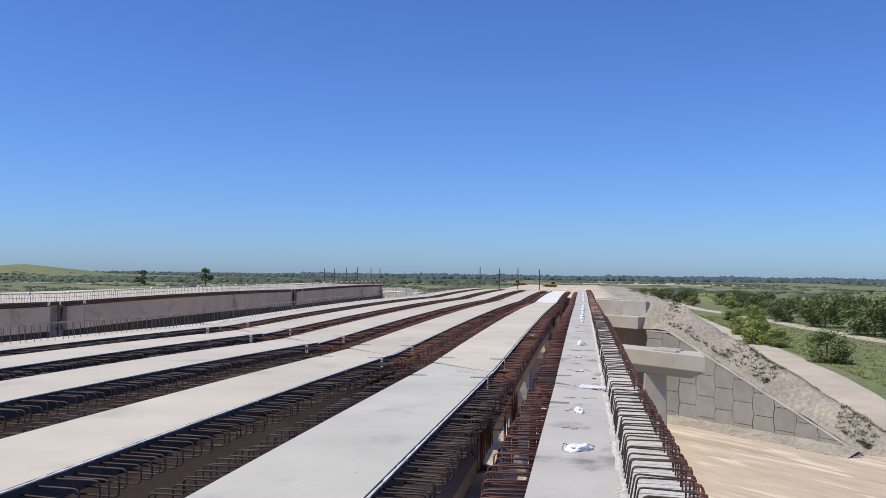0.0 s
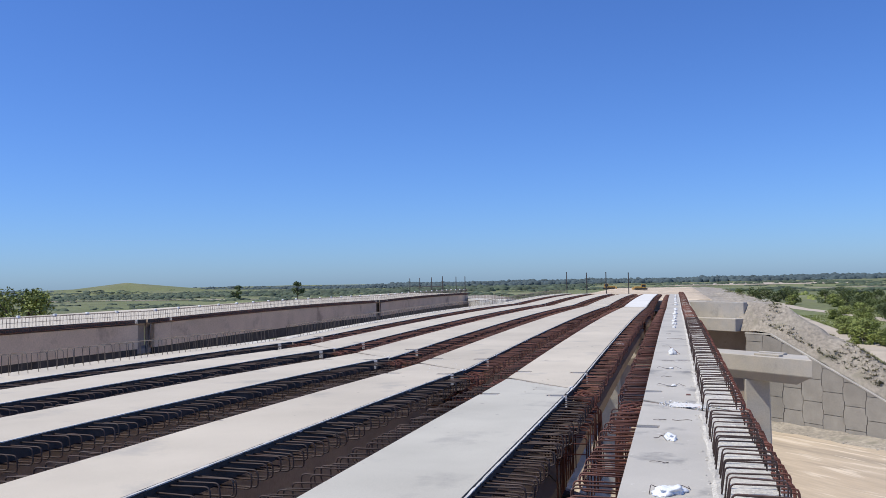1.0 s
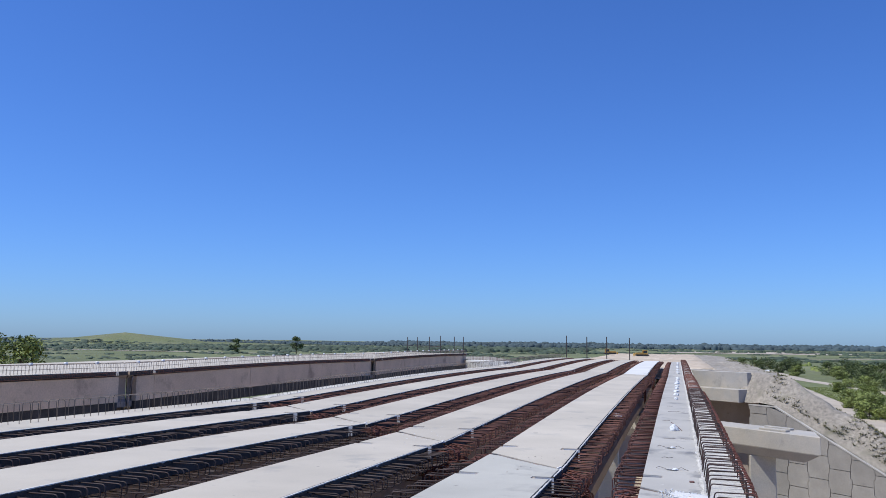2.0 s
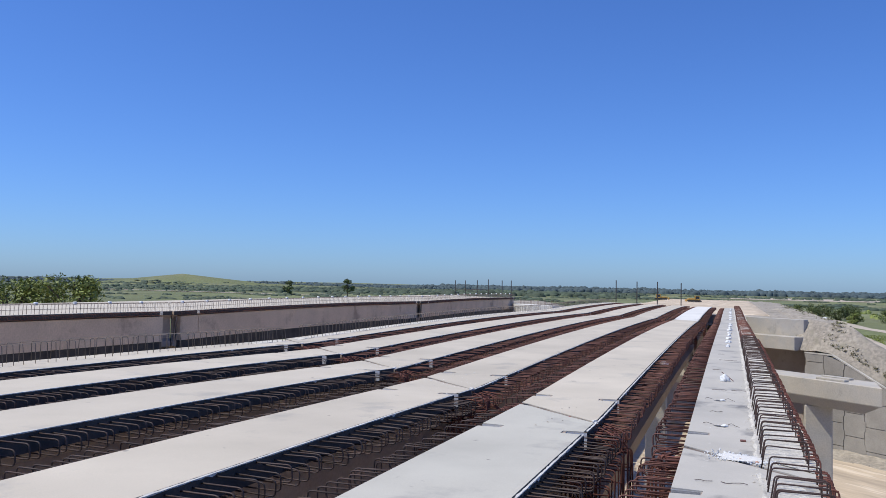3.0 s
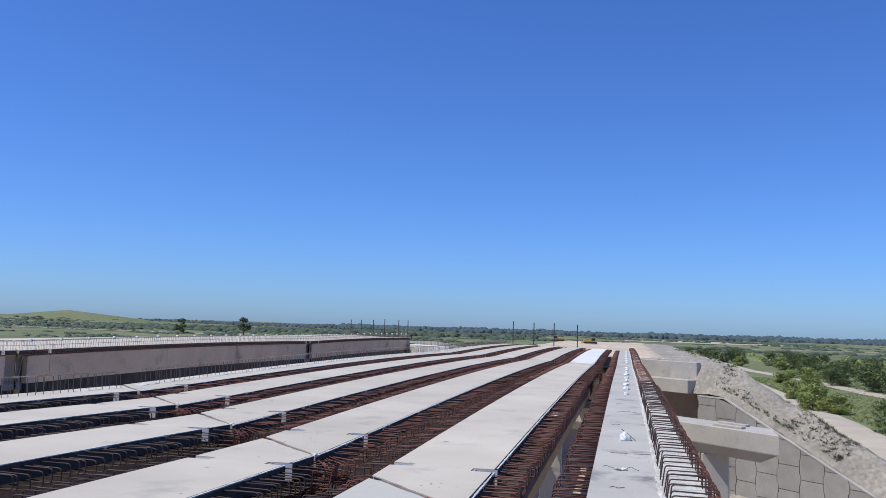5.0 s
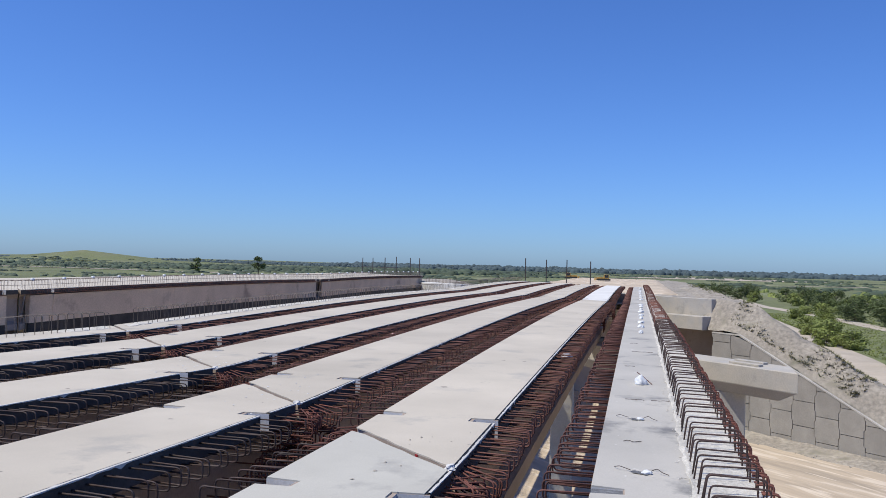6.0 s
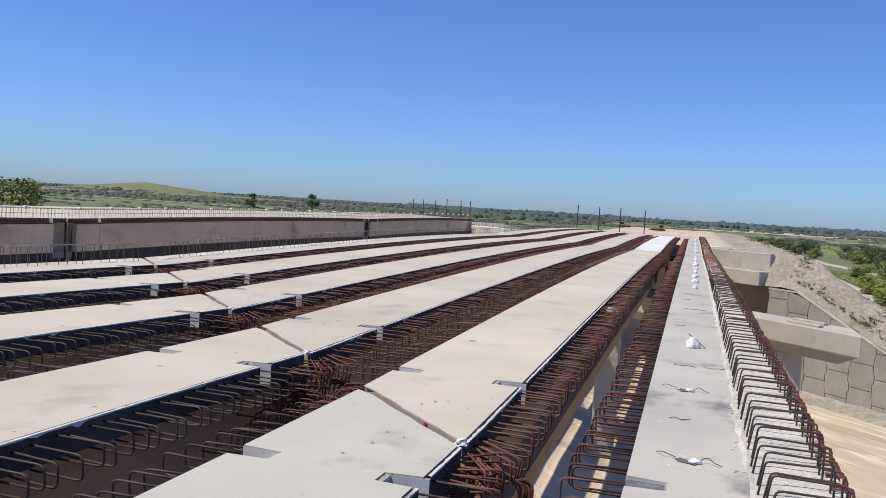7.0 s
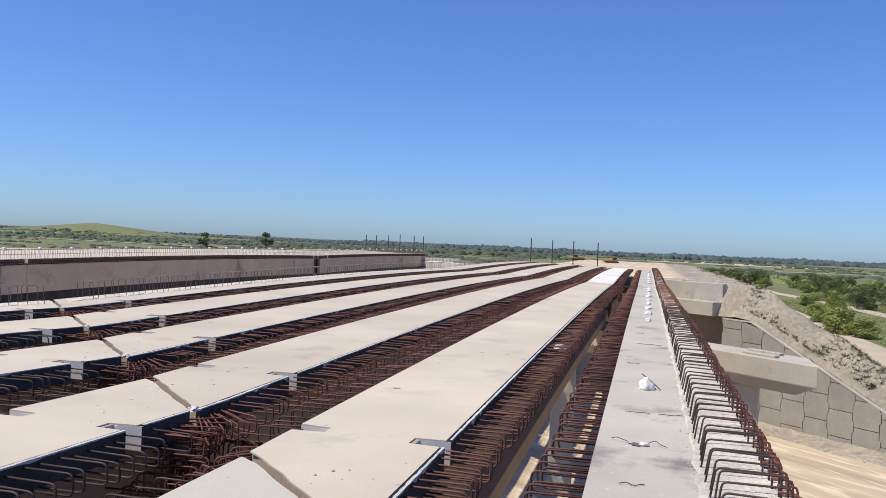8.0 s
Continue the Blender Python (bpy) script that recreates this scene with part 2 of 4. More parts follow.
def rounded(points, r, steps=3):
    """The polyline with its inner corners rounded."""
    pts = [Vector(p) for p in points]
    out = [pts[0]]
    for i in range(1, len(pts) - 1):
        a, b, c = pts[i - 1], pts[i], pts[i + 1]
        p, q = b + (a - b).normalized() * r, b + (c - b).normalized() * r
        for s in range(steps + 1):
            t = s / steps
            out.append((1 - t) ** 2 * p + 2 * t * (1 - t) * b + t * t * q)
    out.append(pts[-1])
    return out


def crumple(size, seed, subdiv=3, rough=0.35):
    bm = bmesh.new()
    bmesh.ops.create_icosphere(bm, subdivisions=subdiv, radius=1.0)
    for v in bm.verts:
        n1 = noise.noise(v.co * 1.6 + Vector((seed, 0, 0)))
        n2 = noise.noise(v.co * 4.5 + Vector((0, seed, 0)))
        v.co *= 1 + rough * n1 + rough * 0.5 * n2
        v.co.z = max(v.co.z, -0.25)
        v.co = Vector((v.co.x * size[0], v.co.y * size[1], (v.co.z + 0.25) * size[2]))
    return bm


# ---- the bridge: plan ----
SPAN, LENGTH, HALF, DEPTH = 33.8, 33.71, 0.635, 1.80
CENTRES = (0.45, -1.90, -4.22, -6.53, -8.83, -11.13)
LINE0 = 14.04          # pier lines: x + y = LINE0 + k * SPAN, skewed by 45 degrees
GROUND = -10.5
POCKETS = (1.35, LENGTH - 1.45)
CAMBER = 0.11
EARLY = (0.11, 0.11, 0.21, 0.29, 0.25, 0.18)   # camber of the girders before the first pier line


def flange_outline(half, pockets, inset=0.0):
    """Plan of the top flange with skewed ends and lifting pockets in both edges."""
    left, right = [], []
    h = half - inset
    for y in pockets:
        for side, out in ((-1, left), (1, right)):
            for dx, dy in ((0, -0.10), (-0.24, -0.08), (-0.24, 0.08), (0, 0.10)):
                out.append((side * (h + dx), y + dy + (0.06 if side < 0 else 0)))
    rng = random.Random(5)
    far = [(h - 2 * h * i / 9, LENGTH - h + 2 * h * i / 9 - rng.uniform(0, 0.022)) for i in range(1, 9)]
    near = [(-h + 2 * h * i / 9, h - 2 * h * i / 9 + rng.uniform(0, 0.022)) for i in range(1, 9)]
    ring = [(h, 0.03 - h)] + right + [(h, LENGTH - h - 0.03)] + far + [(-h, LENGTH + h - 0.02)] + left[::-1] + [(-h, h + 0.02)] + near
    return [(x, y) if abs(abs(x) - h) < 1e-4 else (x + rng.uniform(-0.01, 0.01), y + rng.uniform(-0.008, 0.008)) for x, y in ring]


def rise(y, camber=CAMBER):
    """Upward camber of a prestressed girder."""
    s = min(1.0, max(0.0, y / LENGTH))
    return camber * 4 * s * (1 - s)


def bend(bm, camber=CAMBER):
    """Cut a long part into lengths and lift them to the camber."""
    for i in range(1, 17):
        bmesh.ops.bisect_plane(bm, geom=bm.verts[:] + bm.edges[:] + bm.faces[:], plane_co=(0, LENGTH * i / 17, 0), plane_no=(0, 1, 0))
    for v in bm.verts:
        v.co.z += rise(v.co.y, camber)
    return bm


def girder_body(camber):
    bm = bmesh.new()
    prism(bm, flange_outline(HALF, POCKETS, 0.0), -0.20, -0.012)
    # haunch, web and bottom flange
    prof = [(0.46, -0.20), (0.20, -0.32), (0.10, -0.42), (0.10, -1.40), (0.33, -1.54), (0.33, -DEPTH)]
    prof = prof + [(-x, z) for x, z in reversed(prof)]
    a = [bm.verts.new((x, -x, z)) for x, z in prof]
    b = [bm.verts.new((x, LENGTH - x, z)) for x, z in prof]
    k = len(prof)
    bm.faces.new(a)
    bm.faces.new(list(reversed(b)))
    for i in range(k):
        bm.faces.new((a[i], b[i], b[(i + 1) % k], a[(i + 1) % k]))
    bmesh.ops.recalc_face_normals(bm, faces=bm.faces)
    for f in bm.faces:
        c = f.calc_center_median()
        # outer flange sides get the dark tone with their shade painted in
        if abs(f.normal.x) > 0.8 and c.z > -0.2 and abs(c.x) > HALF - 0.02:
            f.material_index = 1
        elif abs(f.normal.z) < 0.3 and c.z > -0.2 and HALF - 0.26 < abs(c.x) < HALF - 0.02 and 0.9 < c.y < LENGTH - 0.9:
            f.material_index = 2
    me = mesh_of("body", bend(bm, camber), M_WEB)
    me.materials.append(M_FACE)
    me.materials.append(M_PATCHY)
    return me


def girder_top(material, inset, camber=CAMBER):
    bm = bmesh.new()
    prism(bm, flange_outline(HALF, POCKETS, inset), -0.012, 0.0)
    for v in bm.verts:
        if abs(v.co.x + HALF - inset) < 1e-4:
            v.co.x = 0.004 - HALF
    bmesh.ops.recalc_face_normals(bm, faces=bm.faces)
    return mesh_of("top_slab", bend(bm, camber), material)


def edge_strip(side, y0, y1, x0, x1, top, material, camber):
    bm = bmesh.new()
    box(bm, min(side * x0, side * x1), max(side * x0, side * x1), y0, y1, -0.011, top)
    return mesh_of("edge_lip", bend(bm, camber), material)


def hairpin(side, reach=0.36, tall=0.15, seg=3, sides=6, droop=0.004):
    """A bar loop that sticks out sideways from the flange edge."""
    x0 = side * (HALF - 0.02)
    x1 = side * (HALF + reach)
    return tube_data(rounded([(x0, 0, -0.045), (x1, 0, -0.045 - droop), (x1, 0.01, -0.045 - tall - droop), (x0, 0.02, -0.05 - tall)], 0.045, seg), 0.0078, sides)


def barrier_hoop(side, seg=3, sides=6, tall=0.21):
    """An upright parapet stirrup: sloped inner leg, upright outer leg."""
    a, b, c = side * 0.125, side * 0.16, side * 0.54
    return tube_data(rounded([(a, 0, -0.03), (b, 0.0, tall), (c, 0.02, tall - 0.01), (c, 0.02, -0.03)], 0.032, seg), 0.0068, sides)


def outer_hook(side, seg=2, sides=5):
    """A bent bar that hangs over the outer flange edge."""
    return tube_data(rounded([(side * 0.52, 0, 0.10), (side * 0.64, 0.01, 0.10), (side * 0.64, 0.01, -0.12), (side * 0.57, 0.01, -0.14)], 0.035, seg), 0.0085, sides)


def jitter(rng, y, camber=CAMBER):
    return Matrix.Translation((rng.uniform(-0.012, 0.012), y + rng.uniform(-0.014, 0.014), rise(y, camber) + rng.uniform(-0.005, 0.005))) @ Euler((rng.uniform(-0.04, 0.04), rng.uniform(-0.025, 0.03), rng.uniform(-0.04, 0.04))).to_matrix().to_4x4()


def end_cage(rng, y_end, way, sides=(-1, 1)):
    """Diaphragm bars at a girder end: nested upright stirrups beside the web, fanned corner hairpins and bent starter bars."""
    heap = Heap()
    for side in sides:
        corner = y_end - side * HALF
        for i in range(10):
            y = y_end + way * (0.14 + i * 0.10) - side * 0.62
            h = -0.26 - 0.03 * i + rng.uniform(-0.015, 0.015)
            x0 = side * (0.50 + rng.uniform(-0.02, 0.02))
            x1 = side * (1.0 - 0.008 * i + rng.uniform(-0.025, 0.025))
            lean = rng.uniform(-0.04, 0.04)
            heap.add(tube_data(rounded([(x0, y - 0.02, -1.45), (x0, y, h - 0.01), (x1, y + lean, h), (x1 + lean * 0.5, y + lean * 2, -1.45)], 0.06, 3), 0.009, 5))
            if i % 3 == 0:
                heap.add(tube_data([(side * 0.12, y, h - 0.25), (x1, y + 0.03, h - 0.25)], 0.009, 5))
        for i in range(9):
            y = corner + way * (0.05 + i * 0.055)
            turn = -way * (0.95 - i * 0.09)
            m = Matrix.Translation((side * (HALF - 0.02), y, -0.01 - 0.012 * (i % 3))) @ Matrix.Rotation(side * turn, 4, "Z") @ Matrix.Rotation(side * (0.05 + 0.05 * (i % 4)), 4, "Y") @ Matrix.Translation((-side * HALF, 0, 0))
            heap.add(hairpin(side, 0.40, 0.15, 3, 5), m)
        for i in range(9):
            y = y_end + way * (0.10 + 0.03 * (i % 3)) - side * 0.12
            z = -0.42 - i * 0.105
            out = side * (0.52 + rng.uniform(-.05, .08))
            heap.add(tube_data(rounded([(side * 0.10, y, z), (out, y - way * 0.10 - side * 0.30, z + 0.10), (out, y - way * 0.02 - side * 0.30, z - 0.06)], 0.035, 2), 0.008, 5))
        for i in range(5):
            y = y_end - way * 0.02 - side * (0.15 + 0.07 * i)
            heap.add(tube_data(rounded([(side * (0.16 + 0.06 * i), y, -1.2), (side * (0.18 + 0.07 * i), y, -0.5 - rng.uniform(0, 0.2)), (side * (0.45 + 0.05 * i), y - way * rng.uniform(0.1, 0.3), -0.36 - rng.uniform(0, 0.2))], 0.06, 3), 0.0095, 5))
    return heap


BODIES, TOPS = {}, {}
BODY = girder_body(CAMBER)
TOP_PLAIN = girder_top(M_DECK, 0.039)
TOP_EDGE = girder_top(M_EDGE_DECK, 0.012)
TOP_WHITE = girder_top(M_WHITER, 0.039)
TOP_GREY = girder_top(M_GREYTOP, 0.039)
HOOPS = {(s, old): [mesh_from("bar_loop", *hairpin(s, 0.36 + d, 0.15 + e), M_DULL if old else M_RUST, True) for d, e in ((0, 0), (0.02, 0.008), (-0.02, 0.0), (0.01, -0.01))] for s in (-1, 1) for old in (0, 1)}
STIRRUPS = {s: [mesh_from("parapet_stirrup", *barrier_hoop(s, 3, 6, h), M_STIRRUP, True) for h in (0.21, 0.225, 0.20)] for s in (-1, 1)}
TALL = mesh_from("parapet_stirrup", *barrier_hoop(-1, 2, 5, 0.36), M_POSTBAR, True)
HOOK = {s: mesh_from("edge_hook", *outer_hook(s), M_CAGE, True) for s in (-1, 1)}
STRIPS = {}
PITCH = 0.15


def ragged_lip(y0, y1, camber, seed):
    """Pale grout squeezed out along the right-hand edge, with drips down the face."""
    r2 = random.Random(seed)
    n = max(4, int((y1 - y0) / 0.07))
    verts, faces = [], []
    for i in range(n + 1):
        y = y0 + (y1 - y0) * i / n
        d = rise(y, camber)
        inner = HALF - 0.018 + r2.uniform(-0.005, 0.004)
        outer = HALF + 0.001 + r2.uniform(0, 0.004)
        drip = -0.005 - (r2.uniform(0.005, 0.04) if r2.random() < 0.12 else r2.uniform(0, 0.006))
        verts += [(inner, y, d - 0.012), (inner + 0.003, y, d + 0.003 + r2.uniform(0, 0.004)), (outer, y, d + 0.002), (outer, y, d + drip)]
    for i in range(n):
        for j in range(3):
            k = i * 4 + j
            faces.append((k, k + 1, k + 5, k + 4))
    return mesh_from("edge_lip", verts, faces, M_LIP)


def lips(side, camber):
    """Edge lips and dark joint strips of one side, made once and shared."""
    key = (side, camber)
    if key not in STRIPS:
        marks = [-HALF * side + 0.03, POCKETS[0] - 0.11, POCKETS[0] + 0.12, POCKETS[1] - 0.11, POCKETS[1] + 0.12, LENGTH - HALF * side - 0.03]
        STRIPS[key] = [("edge_lip", ragged_lip(marks[a], marks[a + 1], camber, a + 3)) for a in (0, 2, 4)]
        STRIPS[key] += [("seal_strip", edge_strip(side, marks[a], marks[a + 1], HALF - 0.039, HALF - 0.016, -0.006, M_SEAL, camber)) for a in (0, 2, 4)]
    return STRIPS[key]


def mortar_strip(side):
    """Rough mortar bed under the parapet stirrups with a ragged inner edge."""
    r2 = random.Random(3)
    n = 160
    verts, faces = [], []
    for i in range(n + 1):
        y = 0.3 + (LENGTH - 0.6) * i / n
        for x, z in ((0.075 + r2.uniform(-0.02, 0.02), 0.002), (0.10 + r2.uniform(-0.012, 0.012), 0.012 + r2.uniform(-0.007, 0.010)), (0.135, 0.008 + r2.uniform(-0.004, 0.004)), (0.36, 0.006 + r2.uniform(-0.003, 0.006)), (HALF + 0.002, 0.005), (HALF + 0.004, -0.19)):
            verts.append((side * x, y - side * x, rise(y) + z))
    for i in range(n):
        for j in range(5):
            a = i * 6 + j
            faces.append((a, a + 1, a + 7, a + 6))
    return mesh_from("mortar_strip", verts, faces, M_ROUGH)


def girder(index, k):
    """One precast girder of span k with the bars that stick out of it."""
    xc = CENTRES[index]
    y0 = LINE0 + (k * SPAN) - xc + 0.045
    rng = random.Random(100 * index + k + 7)
    parapet = 1 if index == 0 else (-1 if index == 5 else 0)
    label = ("edge bridge girder of trowelled grey concrete with rusty parapet stirrups" if parapet else
             "precast concrete bridge girder with rusty bar loops along its edges")
    g = thing("bridge_girder", label, "girder", pose(xc, y0, 0), "girders of the near bridge")
    camber = EARLY[index] if k < 0 else CAMBER
    if camber not in BODIES:
        BODIES[camber], TOPS[camber] = girder_body(camber), girder_top(M_DECK, 0.039, camber)
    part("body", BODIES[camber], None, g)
    part("top_slab", TOP_EDGE if index == 0 else TOP_WHITE if (index, k) == (1, 1) else TOP_GREY if (index, k) == (1, -1) else TOPS[camber], None, g)
    old = 1 if k < 0 and index else 0
    steel = M_DULL if old else M_RUST
    pitch = 0.24 if index == 5 else 0.178
    for side in (-1, 1):
        if side == parapet:
            part("mortar_strip", mortar_strip(side), None, g, "rough pale mortar bed")
        elif index and side > 0:
            for name, me in lips(side, camber):
                part(name, me, None, g)
        elif index == 0:
            for y in POCKETS:
                bm = bmesh.new()
                box(bm, -HALF + 0.006, -HALF + 0.238, y - 0.012, y + 0.132, rise(y) - 0.19, rise(y) - 0.014, 0.004)
                part("pocket_filler", bm, M_FILL, g, "rough dark grey filling")
    for side in (-1, 1):
        heap = Heap()
        step = pitch if side == parapet else PITCH
        for i in range(int((LENGTH - (0.30 if side == parapet and index == 0 else 0.9)) / step)):
            yl = 0.55 + i * step - (side * HALF)
            yw = y0 + yl
            near = 4.5 < yw < 31.0
            if side == parapet:
                m = jitter(rng, yl + rng.choice((-0.03, 0, 0, 0.03)), camber)
                if index == 5 and near:
                    part("parapet_stirrup", TALL, None, g, at=m)
                elif index == 5:
                    heap.add(barrier_hoop(side, 2, 4, 0.36), m)
                elif near:
                    part("parapet_stirrup", STIRRUPS[side][i % 3], None, g, at=m)
                    for dy in (0.04, 0.125):
                        part("edge_hook", HOOK[side], None, g, at=jitter(rng, yl + dy, camber))
                elif yw < 30:
                    heap.add(barrier_hoop(side, 2, 4), m)
                    heap.add(outer_hook(side, 1, 4), m)
                else:
                    heap.add(barrier_hoop(side, 1, 3), m)
                continue
            if any(abs(yl - p) < 0.06 for p in POCKETS):
                continue
            if near:
                part("bar_loop", HOOPS[side, old][rng.randrange(4)], None, g, at=jitter(rng, yl, camber))
            elif yw < 34:
                heap.add(hairpin(side, 0.36 + rng.uniform(-.02, .02), 0.15, 2, 5), jitter(rng, yl, camber))
            else:
                heap.add(hairpin(side, 0.36 + rng.uniform(-.02, .02), 0.15, 1, 3), jitter(rng, yl, camber))
        if heap.verts:
            part("stirrup_row" if side == parapet else "loop_row", heap.mesh("bars", M_POSTBAR if side == parapet and index == 5 else steel, True), None, g, kind="stuff")
    if k == 0 and index:
        lump = new("mortar_lump", mesh_of("mortar_lump", crumple((0.045, 0.06, 0.03), index * 2.7, 3, 0.55), M_PATCHY))
        lump.parent, lump.matrix_basis = g, Matrix.Translation((HALF - 0.05, 0.03 - HALF, -0.012))
    if (index, k) == (1, 0):
        bm = bmesh.new()
        box(bm, -0.02, 0.025, -0.004, 0.002, -0.085, -0.012)
        part("paint_mark", bm, M_REDMARK, g, "small red paint mark", at=Matrix.Translation((0.20, -0.20, 0)) @ Matrix.Rotation(radians(-45), 4, "Z"))
    for y_end, way in ((0.0, 1), (LENGTH, -1)):
        if 5 < y0 + y_end < 60:
            part("end_cage", end_cage(rng, y_end, way, (-1,) if index == 0 else (-1, 1)).mesh("end_cage", M_CAGE, True), None, g, "tangled rusty bars at the girder end", "stuff")
    return g


for index in range(6):
    for k in (-1, 0, 1):
        girder(index, k)

# ---- the second bridge ----
FAR_X = -26.4


def far_girder(k):
    y0 = 39.9 + k * SPAN * 1.04
    g = thing("bridge_girder", "edge girder of the second bridge with grey parapet bars", "girder", pose(FAR_X - HALF, y0 + HALF, 0), "girders of the second bridge")
    part("body", BODY, None, g)
    part("top_slab", TOP_PLAIN, None, g)
    for ya, yb in ((0.05, 1.5), (1.53, 11.4), (11.43, 22.3), (22.33, LENGTH - 1.2)):
        bm = bmesh.new()
        box(bm, 0.30, 0.54, ya, yb, -1.52, -0.27)
        part("side_wall", bend(bm), M_BEIGE, g, "beige precast side face")
        # dark box added below the wall; its colour stands for the shaded undercut
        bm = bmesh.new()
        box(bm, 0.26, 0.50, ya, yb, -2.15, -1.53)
        part("lower_wall", bend(bm), M_FACE, g, "lower face with undercut shade put into its dark colour")
    heap = Heap()
    rng = random.Random(k + 50)
    for i in range(int(LENGTH / 0.2)):
        heap.add(barrier_hoop(1, 1, 4, 0.42), jitter(rng, 0.2 + i * 0.2 - HALF))
    for i in range(20):
        ya, yb = -0.4 + i * LENGTH / 20, -0.4 + (i + 1) * LENGTH / 20
        for x, z in ((0.54, 0.40), (0.17, 0.42), (0.54, 0.2)):
            heap.add(tube_data([(x, ya, z + rise(ya)), (x, yb, z + rise(yb))], 0.012, 4))
    part("stirrup_row", heap.mesh("bars", M_STEEL), None, g, kind="stuff")
    loops = Heap()
    for i in range(int(LENGTH / 0.15) - 8):
        loops.add(hairpin(1, 0.25, 0.15, 1, 4), jitter(rng, 0.3 + i * 0.15 - HALF))
    part("loop_row", loops.mesh("bars", M_RUST), None, g, kind="stuff")
    for i in range(16):
        bm = bmesh.new()
        y = i * 2.05 + 0.3
        box(bm, 0.30, 0.44, y, y + 0.14, 0.36 + rise(y), 0.50 + rise(y), 0.02)
        part("cap_block", bm, M_WHITE, g)
    # invented block behind the joint, hides the sunlit ground so the gap stays dark
    bm = bmesh.new()
    box(bm, -1.6, -0.55, -1.6, 0.6, -2.3, -0.30)
    part("diaphragm", bm, M_WEB, g)
    brace = Heap()
    brace.add(tube_data([(0.62, -0.35, -0.25), (0.60, -0.62, -1.75)], 0.035, 5))
    part("brace", brace.mesh("brace", M_STEEL), None, g)
    g.scale = (1, 1.04, 1)
    return g


for k in (-1, 0, 1):
    far_girder(k)
bm = bmesh.new()
prism(bm, [(FAR_X - 1.2, -20), (FAR_X - 1.2, 81.6 - FAR_X + 1.2), (FAR_X - 14, 81.6 - FAR_X + 14), (FAR_X - 14, -20)], -0.3, -0.05)
deck = new("bridge_deck", mesh_of("bridge_deck", bm, M_DECK))
tagged(deck, "pale concrete deck of the second bridge behind its edge girder", "bridge deck", kind="structure")

# ---- piers ----
SKEW = Matrix.Rotation(radians(-45), 4, "Z")


def pier(k, x_right, x_left, label):
    """A skewed cap beam with a tapered lower part on square columns. Local x runs along the cap."""
    base = (x_right, LINE0 + k * SPAN - x_right, GROUND)
    p = thing("bridge_pier", label, "pier", Matrix.Translation(base) @ SKEW, "bridge piers")
    run = (x_right - x_left) * math.sqrt(2)
    top = -DEPTH - 0.25 - GROUND
    prof = [(0.85, top), (0.85, top - 0.74), (0.55, top - 1.16), (-0.55, top - 1.16), (-0.85, top - 0.74), (-0.85, top)]
    bm = bmesh.new()
    a = [bm.verts.new((-0.9 * y - (0.75 if z < top - 1 else 0.0), y, z)) for y, z in prof]
    b = [bm.verts.new((-run - 0.9 * y, y, z)) for y, z in prof]
    bm.faces.new(a)
    bm.faces.new(list(reversed(b)))
    for i in range(6):
        bm.faces.new((a[i], b[i], b[(i + 1) % 6], a[(i + 1) % 6]))
    bmesh.ops.recalc_face_normals(bm, faces=bm.faces)
    bmesh.ops.bevel(bm, geom=list(bm.edges), offset=0.025, segments=1, affect="EDGES")
    part("cap_beam", bm, M_PIER, p)
    for x in (-2.9 - i * 10.4 for i in range(int(run / 10.4) + 1)):
        if x < -run + 0.5:
            break
        bm = bmesh.new()
        box(bm, -0.55, 0.55, -0.42, 0.42, 0, top - 1.15, 0.05)
        part("column", bm, M_PIER, p, at=Matrix.Translation((x, 0, 0)) @ Matrix.Rotation(radians(45), 4, "Z"))
    if k > 0:
        for y in (-0.42, 0.40):
            bm = bmesh.new()
            box(bm, -2.75 - 0.5 * y, -1.35 - 0.5 * y, y - 0.14, y + 0.14, top, top + 0.09, 0.015)
            part("plinth", bm, M_PIER, p)
    for x in CENTRES:
        s = -(x_right - x) * math.sqrt(2)
        bm = bmesh.new()
        box(bm, s - 0.35, s + 0.35, -0.72, 0.72, top, top + 0.20, 0.01)
        block = part("bearing_block", bm, M_PIER, p)
        bm = bmesh.new()
        box(bm, s - 0.22, s + 0.22, -0.5, 0.5, top + 0.20, top + 0.25)
        part("bearing_pad", bm, M_DARK, block, "black rubber pad")
    return p


for k in (-1, 0, 1):
    pier(k, 5.9 if k else 3.0, -13.5, "pale concrete pier with a skewed cap beam on square columns")
for k in (0, 1):
    base_x = FAR_X + 2.0
    q = thing("bridge_pier", "concrete pier of the second bridge on sandy ground", "pier", Matrix.Translation((base_x, LINE0 + k * SPAN - base_x, GROUND)) @ SKEW, "bridge piers")
    bm = bmesh.new()
    box(bm, -20, 0, -0.85, 0.85, -2.16 - GROUND - 1.0, -2.16 - GROUND, 0.03)
    part("cap_beam", bm, M_PIER, q)
    for x in (-2.0, -8.6, -15.2):
        bm = bmesh.new()
        box(bm, x - 0.55, x + 0.55, -0.5, 0.5, 0, -2.16 - GROUND - 0.99, 0.05)
        part("column", bm, M_PIER, q)

# ---- abutment and panel wall ----
WALL_C = 80.5           # wall face on x + y = WALL_C
ROOT2 = math.sqrt(2)


def along(x, c=WALL_C, z=0.0):
    return Matrix.Translation((x, c - x, z)) @ SKEW


